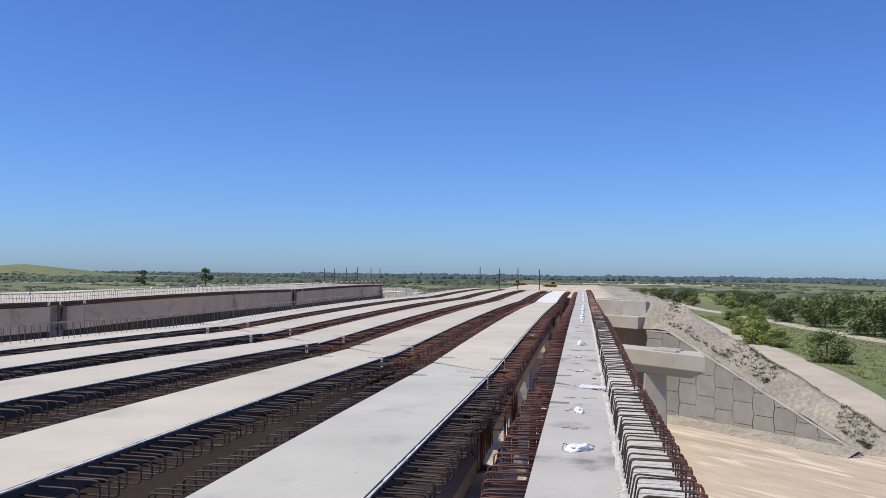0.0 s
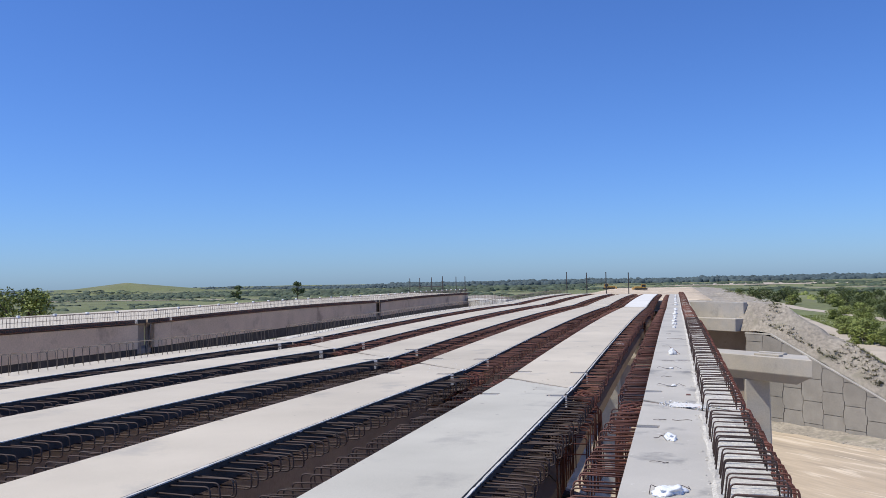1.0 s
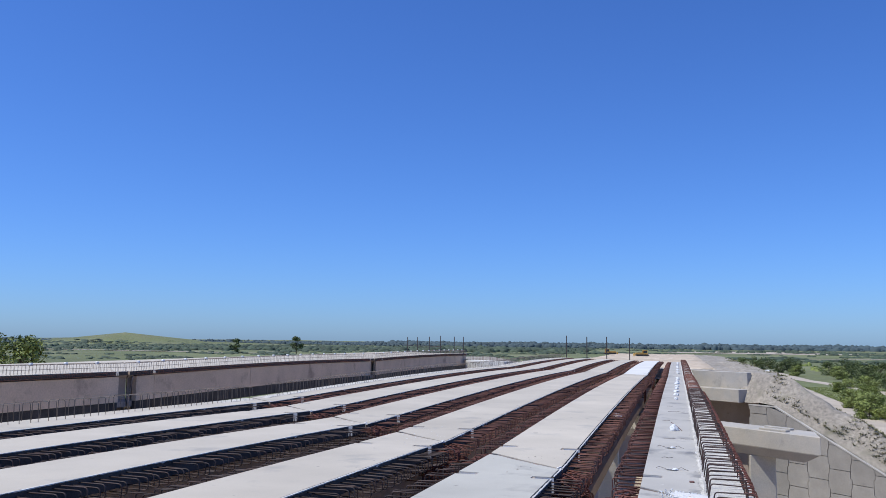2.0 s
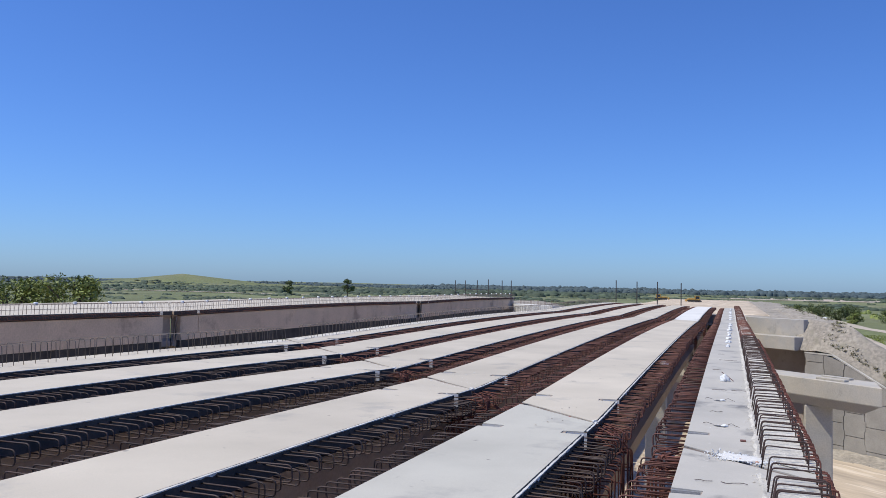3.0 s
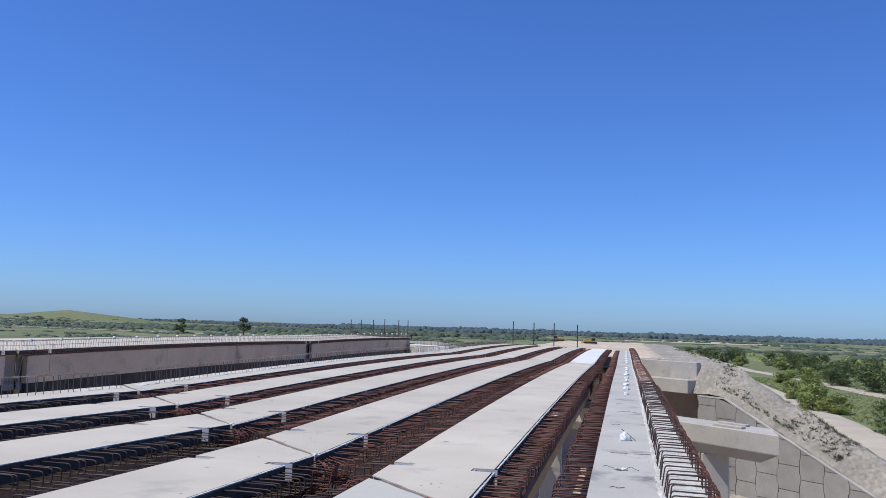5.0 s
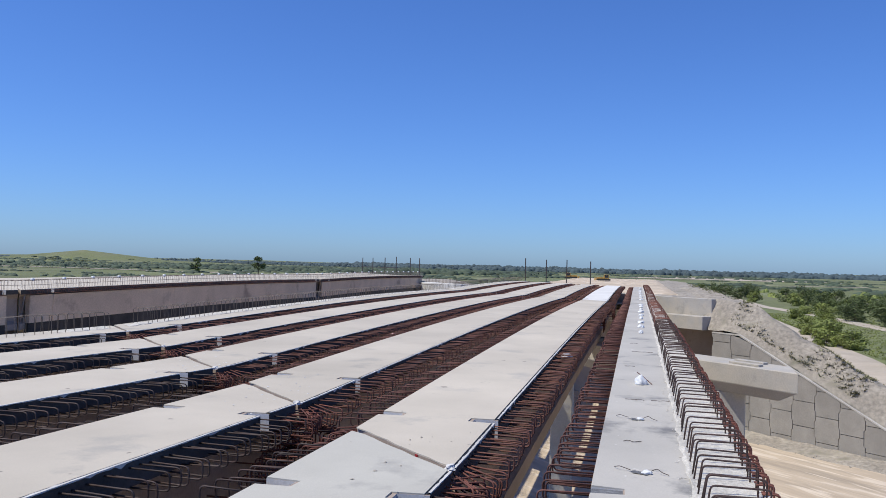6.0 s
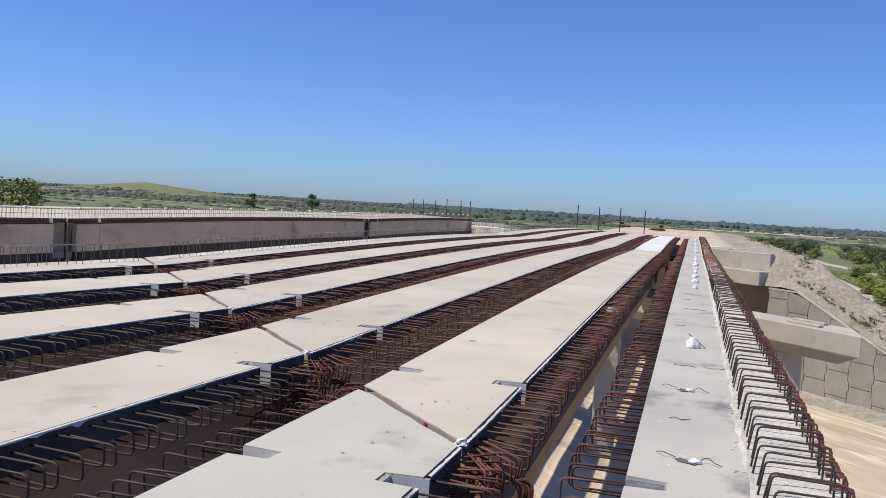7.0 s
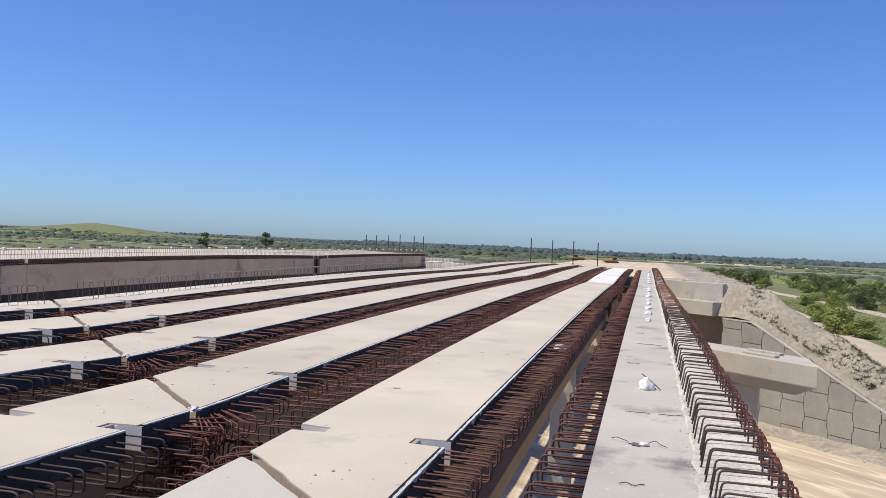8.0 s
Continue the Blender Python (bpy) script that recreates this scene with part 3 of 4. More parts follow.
ab = thing("abutment", "grey concrete bridge abutment with back wall and bearing seat", "abutment", along(5.05, WALL_C, 0), kind="structure")
bm = bmesh.new()
box(bm, -26, 0, 1.05, 1.55, -3.0, -0.66, 0.03)
part("back_wall", bm, M_PIER, ab)
bm = bmesh.new()
box(bm, -26, 0.14, -0.15, 1.04, -3.08, -2.02, 0.03)
part("bearing_seat", bm, M_PIER, ab)
bm = bmesh.new()
box(bm, -26, -0.2, 2.6, 3.0, GROUND, -3.09)
part("recess_wall", bm, M_WEB, ab)


def clip(poly, line):
    """Keep the part of a polygon below z = line(u)."""
    out = []
    for i, p in enumerate(poly):
        q = poly[(i + 1) % len(poly)]
        dp, dq = line(p[0]) - p[1], line(q[0]) - q[1]
        if dp >= 0:
            out.append(p)
        if dp * dq < 0:
            t = dp / (dp - dq)
            out.append((p[0] + t * (q[0] - p[0]), p[1] + t * (q[1] - p[1])))
    return out


def wall_top(u):
    """Top of the panel wall; u runs along the wall from x = 5.2 towards its foot."""
    return -3.2 if u < 2.5 else -3.2 - (u - 2.5) * 0.447


wall = thing("panel_wall", "retaining wall of interlocking grey concrete panels with a sloping top", "retaining wall", along(5.72, WALL_C, 0), kind="structure")
PW, PH = 1.74, 1.70
for col in range(11):
    for row in range(-1, 6):
        u0, z0 = col * PW, GROUND - 0.1 + (row + (0.5 if col % 2 else 0.0)) * PH
        j = 0.10
        gap = 0.022
        shape = [(gap + j, gap), (PW * 0.5, gap), (PW - gap, gap)]
        left = [(gap + j, PH - gap), (gap + j, PH * 0.84), (gap, PH * 0.78), (gap, PH * 0.22), (gap + j, PH * 0.16)]
        right = [(PW - gap, PH * 0.28), (PW - gap + j, PH * 0.34), (PW - gap + j, PH * 0.66), (PW - gap, PH * 0.72), (PW - gap, PH - gap)]
        poly = [(u0 + u, z0 + z) for u, z in shape + right + left]
        poly = clip(clip(poly, lambda u: wall_top(u)), lambda u: wall_top(u))
        if len(poly) < 3 or max(p[1] for p in poly) < GROUND:
            continue
        bm = bmesh.new()
        prism(bm, [(u, z) for u, z in poly], 0.0, 0.14)
        bmesh.ops.transform(bm, matrix=Matrix(((1, 0, 0, 0), (0, 0, -1, 0.14), (0, 1, 0, 0), (0, 0, 0, 1))), verts=bm.verts)
        bmesh.ops.recalc_face_normals(bm, faces=bm.faces)
        part("panel", bm, M_PANEL, wall, at=Matrix.Translation((0, ((col * 7 + row * 3) % 5) * 0.006, 0)))
bm = bmesh.new()
prism(bm, [(0, GROUND), (18.4, GROUND), (2.5, -3.35), (0, -3.35)], 0, 0.3)
bmesh.ops.transform(bm, matrix=Matrix(((1, 0, 0, 0), (0, 0, -1, 0.46), (0, 1, 0, 0), (0, 0, 0, 1))), verts=bm.verts)
bmesh.ops.recalc_face_normals(bm, faces=bm.faces)
part("backing", bm, M_PANEL, wall)
bm = bmesh.new()
prism(bm, [(0, -3.2), (2.5, -3.2), (18.4, wall_top(18.4)), (18.4, wall_top(18.4) + 0.1), (2.52, -3.1), (0, -3.1)], -0.02, 0.16)
bmesh.ops.transform(bm, matrix=Matrix(((1, 0, 0, 0), (0, 0, -1, 0.15), (0, 1, 0, 0), (0, 0, 0, 1))), verts=bm.verts)
bmesh.ops.recalc_face_normals(bm, faces=bm.faces)
part("coping", bm, M_COPING, wall, "pale concrete coping")
bm = bmesh.new()
box(bm, 0, 0.3, 0.15, 3.0, GROUND, -3.21)
part("return_wall", bm, M_PANEL, wall)

# ---- ground, fill, roads ----


def sheet(name, xs, ys, height, material, label, category):
    verts = [(x, y, height(x, y)) for y in ys for x in xs]
    k = len(xs)
    faces = [(j * k + i, j * k + i + 1, (j + 1) * k + i + 1, (j + 1) * k + i) for j in range(len(ys) - 1) for i in range(k - 1)]
    ob = new(name, mesh_from(name, verts, faces, material, True))
    return tagged(ob, label, category, kind="structure")


def steps(lo, hi, mid, fine, growth=1.25):
    """Coordinates that are dense near mid and grow towards the ends."""
    out, d, p = [mid], fine, mid
    while p < hi:
        p += d
        d *= growth
        out.append(p)
    d, p = fine, mid
    while p > lo:
        p -= d
        d *= growth
        out.append(p)
    return sorted(out)


def hills(x, y):
    far = max(0.0, math.hypot(x, y) - 500) / 1500
    h = 0.0
    # low mound on the left-hand horizon
    h += 15 * math.exp(-((x + 893) / 80) ** 4 - ((y - 1205) / 100) ** 2) + 6 * math.exp(-((x + 860) / 260) ** 2 - ((y - 1230) / 120) ** 2)
    return GROUND + h + far * 3.0 * noise.noise((x / 400, y / 400, 0))


sheet("ground", steps(-4500, 4500, 0, 25, 1.10), steps(-4500, 4500, 60, 25, 1.10), hills, M_GROUND, "green meadows with dry patches reaching to the horizon", "ground")


def fill(x, y):
    """Approach embankments behind the two abutments, with a dip between them and a side slope."""
    side = -0.70 - max(0.0, x - 8.3) * 0.62 - max(0.0, -46 - x) * 0.6 - max(0.0, x - 5.0) * 0.03
    if -26 < x < -13:
        side -= 0.55 * min(x + 26, -13 - x)
    behind = (x + y - WALL_C) / ROOT2
    if x > 5.2:
        side = min(side, wall_top((x - 5.72) * ROOT2) + 0.10 + max(0.0, behind - 0.25) * 1.6)
    lump = noise.noise((x * 0.7, y * 0.7, 1))
    rough = 0.30 * lump + 0.16 * noise.noise((x * 2.3, y * 2.3, 2))
    if x < 5.4 or behind < 1.0:
        rough *= 0.4
    side -= max(0.0, y - (125 if x < -13 else 175)) * 0.06
    return max(side + rough, GROUND - 0.3)


xs = [-70 + i * 2.0 for i in range(35)] + [i * 0.5 for i in range(0, 66)]
offs = [0.5 + i * 0.5 for i in range(80)] + [40.5 + i * 4 for i in range(70)]
verts, faces = [], []
for o in offs:
    for x in xs:
        c = (WALL_C + 2.3 if x < 5.2 else WALL_C + 0.45) + o - 0.5
        verts.append((x, c - x, fill(x, c - x)))
k = len(xs)
for j in range(len(offs) - 1):
    for i in range(k - 1):
        faces.append((j * k + i, j * k + i + 1, (j + 1) * k + i + 1, (j + 1) * k + i))
tagged(new("embankment", mesh_from("embankment", verts, faces, M_SLOPE, True)), "bare gravelly embankment slope with sparse weeds", "embankment", kind="structure")


def strip(name, centre, width, z, material, label, category):
    """A ribbon of ground along a polyline, with uneven edges."""
    pts = [Vector((*p, 0)) for p in centre]
    fine = []
    for a, b in zip(pts, pts[1:]):
        n = max(2, int((b - a).length / 6))
        fine += [a.lerp(b, i / n) for i in range(n)]
    fine.append(pts[-1])
    verts, faces = [], []
    for i, p in enumerate(fine):
        d = (fine[min(i + 1, len(fine) - 1)] - fine[max(i - 1, 0)]).normalized()
        nrm = Vector((d.y, -d.x, 0))
        for s in (-1, -0.4, 0.4, 1):
            w = width / 2 * s * (1 + (0.18 * noise.noise((i * 0.7, s * 9, 3)) if abs(s) == 1 else 0))
            q = p + nrm * w
            verts.append((q.x, q.y, z + (0.0 if abs(s) == 1 else 0.05)))
    for i in range(len(fine) - 1):
        for s in range(3):
            a = i * 4 + s
            faces.append((a, a + 1, a + 5, a + 4))
    return tagged(new(name, mesh_from(name, verts, faces, material, True)), label, category, kind="structure")


sand_x = steps(-150, 34, -10, 2.0, 1.06)
sheet("sandy_ground", [x for x in sand_x if x < 34], steps(-60, 120, 40, 1.5, 1.05), lambda x, y: GROUND - 1.0 if (x > 23.5 and y > 62) else GROUND + 0.10 + 0.10 * noise.noise((x * 0.25, y * 0.25, 5)) + 0.03 * noise.noise((x, y, 6)), M_SAND, "pale trodden sand of the building site with wheel tracks", "sandy ground")
strip("dirt_road", [(25, 55), (26.5, 80), (29, 107), (30.2, 137), (30.4, 168), (31.5, 245), (36, 365), (32, 480)], 5.2, GROUND + 0.06, M_ROAD, "pale dirt road beside the embankment", "dirt road")
strip("dirt_track", [(70, 110), (56, 172), (52.8, 206), (49, 257), (41.5, 306), (39, 400), (30, 520)], 5.0, GROUND + 0.06, M_ROAD, "narrow pale dirt track through the scrub", "dirt track")
strip("dirt_track", [(420, 860), (260, 798), (73, 700), (40, 690)], 12.0, GROUND + 0.25, M_ROAD, "distant pale dirt track across the meadow", "dirt track")
strip("dirt_track", [(-900, 700), (-500, 640), (-300, 600)], 14.0, GROUND + 0.25, M_ROAD, "distant pale dirt track across the meadow", "dirt track")
strip("quarry", [(10, 1120), (130, 1090), (210, 1100)], 220.0, GROUND + 0.4, M_ROAD, "distant pale bare strip before the woods", "bare ground")

# ---- plants ----


def leaf_cloud(heap, rng, centre, radii, count, size, wide=0.5):
    """Small leaf blades through an uneven lump of foliage."""
    for _ in range(count):
        d = Vector((rng.gauss(0, 1), rng.gauss(0, 1), rng.gauss(0, 1))).normalized()
        r = rng.uniform(0.35, 1.0) ** 0.5
        p = Vector(centre) + Vector((d.x * radii[0], d.y * radii[1], d.z * radii[2])) * r
        a = Vector((rng.gauss(0, 1), rng.gauss(0, 1), rng.gauss(0, 0.6))).normalized()
        b = a.cross(d + Vector((0.01, 0.3, 0.2))).normalized()
        s = size * rng.uniform(0.6, 1.4)
        heap.add(([p - a * s, p + b * s * wide, p + a * s, p - b * s * wide], [(0, 1, 2, 3)]))


def plant(name, rng, height, width, clumps, leaves, size, material, label, category, stem=0.15):
    t = thing(name, label, category)
    heap = Heap()
    trunk = Heap()
    lean = rng.uniform(-0.2, 0.2)
    trunk.add(tube_data([(0, 0, -0.3), (lean * 0.3, 0, height * 0.25), (lean, 0.1, height * 0.6)], stem, 6))
    for i in range(clumps):
        a = rng.uniform(0, 2 * math.pi)
        h = rng.uniform(0.10, 0.86)
        reach = width / 2 * math.sqrt(max(0.05, 1 - (2 * abs(h - 0.45)) ** 2)) * rng.uniform(0.35, 0.95)
        c = (lean + math.cos(a) * reach, math.sin(a) * reach, h * height)
        r = width * rng.uniform(0.14, 0.24)
        leaf_cloud(heap, rng, c, (r, r, r * 0.85), leaves // clumps, size)
        trunk.add(tube_data([(lean * h, 0, h * height * 0.45), (c[0] * 0.6, c[1] * 0.6, c[2] * 0.85), c], stem * 0.35, 4))
    part("trunk", trunk.mesh("trunk", M_BARK), None, t)
    part("crown", heap.mesh("crown", material), None, t)
    return t


rng = random.Random(11)
BUSHES = [plant("bush", rng, h, w, 22, 3000, 0.17, m, "rounded green scrub bush with an uneven leafy crown", "bush", 0.08)
          for h, w, m in ((4.2, 5.0, M_LEAF), (3.4, 4.6, M_LEAF), (5.2, 6.0, M_LEAF_DARK), (3.0, 5.2, M_LEAF), (4.6, 5.6, M_LEAF_DARK))]
spots = [(30.6, 155, 0, 1.0), (33.5, 151, 1, 0.9), (34.6, 126, 4, 1.0), (33, 178, 1, 0.9), (37, 181, 0, 0.8), (36, 196, 3, 0.9), (58, 212, 2, 1.45), (60, 184, 2, 1.7), (65, 187, 4, 1.8), (71, 190, 2, 1.6),
         (53, 232, 2, 1.1), (48, 240, 0, 1.0), (62, 238, 2, 1.2), (59, 262, 4, 1.2), (54, 275, 2, 1.1), (68, 262, 4, 1.2), (44, 222, 3, 0.8), (40, 236, 1, 0.8), (47, 262, 3, 0.8),
         (62, 325, 2, 1.3), (70, 330, 4, 1.3), (55, 320, 0, 1.1), (40, 410, 2, 1.2), (43, 378, 4, 1.1), (47, 390, 2, 1.2), (44, 345, 0, 1.0), (33, 455, 4, 1.1), (37, 430, 2, 1.2), (52, 420, 2, 1.2),
         (80, 270, 2, 1.2), (88, 285, 4, 1.3), (96, 260, 2, 1.3), (76, 225, 2, 1.2), (84, 238, 4, 1.3), (72, 300, 2, 1.2), (84, 320, 4, 1.2), (100, 340, 2, 1.4), (66, 370, 2, 1.3), (58, 360, 4, 1.2)]
for x, y, kind_, s in spots:
    ob = copy_thing(BUSHES[kind_], pose(x, y, GROUND, 0, 0, rng.uniform(0, 360)))
    ob.scale = (s * 1.15, s * 1.15, s)
    tagged(ob, group="scrub bushes")
for i, b in enumerate(BUSHES):
    b.matrix_basis = pose(112 + i * 11, 330 + 16 * i, GROUND)
    tagged(b, group="scrub bushes")

near_tree = plant("tree", rng, 12.6, 13, 34, 6500, 0.30, M_LEAF, "broad green tree with a rounded crown", "tree", 0.3)
near_tree.matrix_basis = pose(-109.5, 120, GROUND)
for dx, dy, s in ((-9, -4, 0.95), (-18, -10, 0.9)):
    o = copy_thing(near_tree, pose(-109.5 + dx, 120 + dy, GROUND, 0, 0, 40 * dx))
    o.scale = (s, s, s)


def lone_tree(x, y, h, w):
    t = plant("tree", random.Random(int(h * 10)), h, w, 14, 1300, 0.5, M_LEAF_DARK, "lone dark tree standing far off in the meadow", "tree", 0.4)
    t.matrix_basis = pose(x, y, GROUND)


lone_tree(-289, 600, 14.8, 9)
lone_tree(-343, 600, 12.6, 9)


def lump_cloud(heap, rng, centre, radii):
    """One uneven low clump of foliage, rounded above and open below."""
    rings, sides = ((0.0, 1.0), (0.45, 0.92), (0.8, 0.6)), 7
    verts = []
    for up, wide in rings:
        for k in range(sides):
            t = 2 * math.pi * (k + rng.uniform(-0.25, 0.25)) / sides
            q = wide * rng.uniform(0.75, 1.2)
            verts.append((centre[0] + radii[0] * q * math.cos(t), centre[1] + radii[1] * q * math.sin(t), centre[2] + radii[2] * (up + rng.uniform(-0.12, 0.12) * (up > 0))))
    verts.append((centre[0], centre[1], centre[2] + radii[2] * rng.uniform(0.9, 1.15)))
    faces = [(r * sides + k, r * sides + (k + 1) % sides, (r + 1) * sides + (k + 1) % sides, (r + 1) * sides + k) for r in range(2) for k in range(sides)]
    faces += [(2 * sides + k, 2 * sides + (k + 1) % sides, 3 * sides) for k in range(sides)]
    heap.add((verts, faces))


def woods(name, count, region, tall, label, material, blades=0, wide=0.8):
    """Far woods or scrub as one mesh of many uneven clumps, with leaf blades over the nearer ones."""
    r = random.Random(count)
    heap = Heap()
    for _ in range(count):
        x, y = region(r)
        h = tall * r.uniform(0.5, 1.1) * (0.7 if x < -0.35 * y else 1.0) * (0.85 + 0.6 * noise.noise((x / 170, y / 400, 4)))
        w = h * wide * r.uniform(0.7, 1.5)
        z = hills(x, y) - 0.1
        if z > GROUND + 7:
            continue
        for _ in range(2):
            c = (x + r.uniform(-w, w), y + r.uniform(-w, w), z)
            lump_cloud(heap, r, c, (w, w * 0.8, h * r.uniform(0.6, 1.0)))
            if blades:
                leaf_cloud(heap, r, (c[0], c[1], z + h * 0.45), (w, w * 0.8, h * 0.5), blades, h * 0.13, 0.9)
    return tagged(new(name, heap.mesh(name, material, True)), label, "woods", kind="stuff")


def belt(r):
    a = r.uniform(-58, 34)
    d = r.uniform(1500, 2900)
    return d * math.sin(radians(a)), d * math.cos(radians(a))


def scrub(r):
    """Shrubs gathered in long uneven patches."""
    while True:
        a = r.uniform(-56, 34)
        d = 380 + 1050 * r.random() ** 0.7
        x, y = d * math.sin(radians(a)), d * math.cos(radians(a))
        if noise.noise((x / 120, y / 70, 8)) + 0.5 * noise.noise((x / 35, y / 25, 2)) > (0.06 if x < 0 else 0.24):
            return x, y


def mound(r):
    return -820 + r.gauss(0, 170), 1080 + r.gauss(0, 25)


woods("far_woods", 6000, belt, 9.5, "dark continuous belt of woods on the horizon, bluish haze put into its colour", M_FAR)
woods("far_scrub", 3200, scrub, 2.6, "patches of dark shrubs over the meadows", M_SCRUB, 3, 1.5)
woods("mound_scrub", 300, mound, 3.0, "low grey-green scrub before the distant mound", M_SCRUB, 0, 2.2)


def left_belt(r):
    """A broken belt of trees along the far side of the meadows."""
    while True:
        a = r.uniform(-58, -6)
        d = 860 + 330 * r.random()
        x, y = d * math.sin(radians(a)), d * math.cos(radians(a))
        if noise.noise((x / 90, y / 60, 5)) > -0.15:
            return x, y


woods("tree_belt", 1500, left_belt, 6.0, "broken belt of dark trees beyond the meadows", M_SCRUB, 3, 1.1)


def right_scrub(r):
    y = r.uniform(140, 520)
    x = 62 + r.random() ** 1.2 * 150
    return x, y


woods("scrub", 230, right_scrub, 2.0, "low mixed green scrub beside the dirt track", M_LEAF, 18)

# ---- posts at the ends of the girders ----
for x, h in ((-11.27, 2.36), (-8.83, 2.24), (-6.6, 2.24), (-4.19, 2.13)):
    p = thing("steel_post", "thin dark steel post standing upright at the girder ends", "post", pose(x, 82.8 - x, -0.7), "posts at the girder ends")
    bm = bmesh.new()
    box(bm, -0.045, 0.045, -0.045, 0.045, 0, h + 0.7, 0.01)
    part("shaft", bm, M_POST, p)
    bm = bmesh.new()
    box(bm, -0.12, 0.12, -0.12, 0.12, 0, 0.03)
    part("foot_plate", bm, M_POST, p)
for x, h in ((-38.5, 2.15), (-36.2, 2.15), (-33.6, 2.2), (-31.3, 2.34), (-28.6, 2.2), (-26.9, 2.2)):
    p = thing("steel_post", "thin dark steel post at the end of the second bridge", "post", pose(x, 82.8 - x, -0.7), "posts of the second bridge")
    bm = bmesh.new()
    box(bm, -0.045, 0.045, -0.045, 0.045, 0, h + 0.7, 0.01)
    part("shaft", bm, M_POST, p)
rail = thing("guard_rail", "dark horizontal rail tied between steel posts", "rail", pose(-38.5, 121.3, 0.85))
bm = bmesh.new()
box(bm, 0, 10.5, -0.03, 0.03, -0.04, 0.04)
part("bar", bm, M_POST, rail, at=SKEW)

# ---- weeds, rubble and wheel tracks ----


def tufts(name, count, place, size, label, material, category="weeds"):
    r2 = random.Random(count + 1)
    heap = Heap()
    for _ in range(count):
        x, y, z = place(r2)
        s = size * r2.uniform(0.5, 1.5)
        for _ in range(9):
            a = r2.uniform(0, 2 * math.pi)
            d = Vector((math.cos(a), math.sin(a), 0))
            p = Vector((x, y, z - 0.02)) + d * s * r2.uniform(0, 0.5)
            w = Vector((-d.y, d.x, 0)) * s * 0.14
            heap.add(([p - w, p + w, p + d * s * 0.6 + Vector((0, 0, s * r2.uniform(0.4, 0.9)))], [(0, 1, 2)]))
    return tagged(new(name, heap.mesh(name, material)), label, category, kind="stuff")


def on_slope(r2):
    x = 7.0 + 17.5 * r2.random() ** 0.7
    y = WALL_C - x + 1.0 + r2.random() ** 1.6 * 75
    if noise.noise((x * 0.22, y * 0.22, 7)) < -0.05:
        x = min(24.5, x + 5)
    return x, y, fill(x, y)


def on_verge(r2):
    y = r2.uniform(95, 260)
    x = 33.8 + r2.random() ** 1.5 * 30 + max(0, y - 200) * 0.02
    return x, y, GROUND


tufts("slope_weeds", 11000, on_slope, 0.19, "sparse grey-green weeds on the embankment slope", M_WEEDS)
tufts("verge_grass", 7000, on_verge, 0.26, "fresh green grass beside the dirt road", M_LEAF, "grass")


def stones(name, count, place, size, label):
    r2 = random.Random(count + 5)
    heap = Heap()
    base = [(1, 0, 0), (-1, 0, 0), (0, 1, 0), (0, -1, 0), (0, 0, 1), (0, 0, -1)]
    tri = [(0, 2, 4), (2, 1, 4), (1, 3, 4), (3, 0, 4), (2, 0, 5), (1, 2, 5), (3, 1, 5), (0, 3, 5)]
    for _ in range(count):
        x, y, z = place(r2)
        s = size * r2.uniform(0.35, 1.4)
        m = Matrix.Translation((x, y, z)) @ Euler((r2.uniform(0, 3), r2.uniform(0, 3), r2.uniform(0, 3))).to_matrix().to_4x4()
        heap.add(([Vector(v) * s * r2.uniform(0.6, 1.1) for v in base], tri), m)
    return tagged(new(name, heap.mesh(name, M_ROCK)), label, "rubble", kind="stuff")


def wall_foot(r2):
    x = 5.8 + r2.random() * 13
    c = WALL_C - abs(r2.gauss(0, 0.9)) - 0.1
    return x, c - x, GROUND + 0.12


def slope_stone(r2):
    x, y, z = on_slope(r2)
    return x, y, z


stones("foot_rubble", 1100, wall_foot, 0.11, "pale rubble and spilled soil at the foot of the panel wall")
stones("slope_rubble", 4500, slope_stone, 0.06, "loose stones scattered over the embankment slope")
bank = Heap()
for i in range(60):
    u = i * 0.32
    for off, z in ((0.0, 0.50), (-0.9, 0.32), (-2.2, 0.02)):
        p = along(5.72, WALL_C) @ Vector((u, off - 0.01 if off == 0 else off + 0.25 * noise.noise((u * 0.6, off, 3)), GROUND + (z + 0.14 * noise.noise((u * 0.9, off, 9)) if z > 0.1 else z)))
        bank.verts.append(p)
    if i:
        for j in range(2):
            a = (i - 1) * 3 + j
            bank.faces.append((a, a + 3, a + 4, a + 1))
tagged(new("soil_bank", bank.mesh("soil_bank", M_SLOPE, True)), "low bank of soil heaped against the panel wall", "soil bank", kind="structure")
sheet("approach_sand", [-13.5 + i for i in range(20)], [80 + i * 1.5 for i in range(70)], lambda x, y: fill(x, y) + (0.10 if x + y > WALL_C + 5 and -12 < x < 4 else -0.8), M_SAND, "pale sandy fill of the approach road", "sandy fill")

# ---- things on the edge girder ----
EDGE_X = CENTRES[0]


def top_of_edge(y):
    for k in (-1, 0, 1):
        y0 = LINE0 + k * SPAN - EDGE_X + 0.045
        if y0 <= y <= y0 + LENGTH:
            return rise(y - y0)
    return 0.0


def wire(points, radius=0.003):
    return tube_data(rounded(points, 0.02, 3), radius, 5)


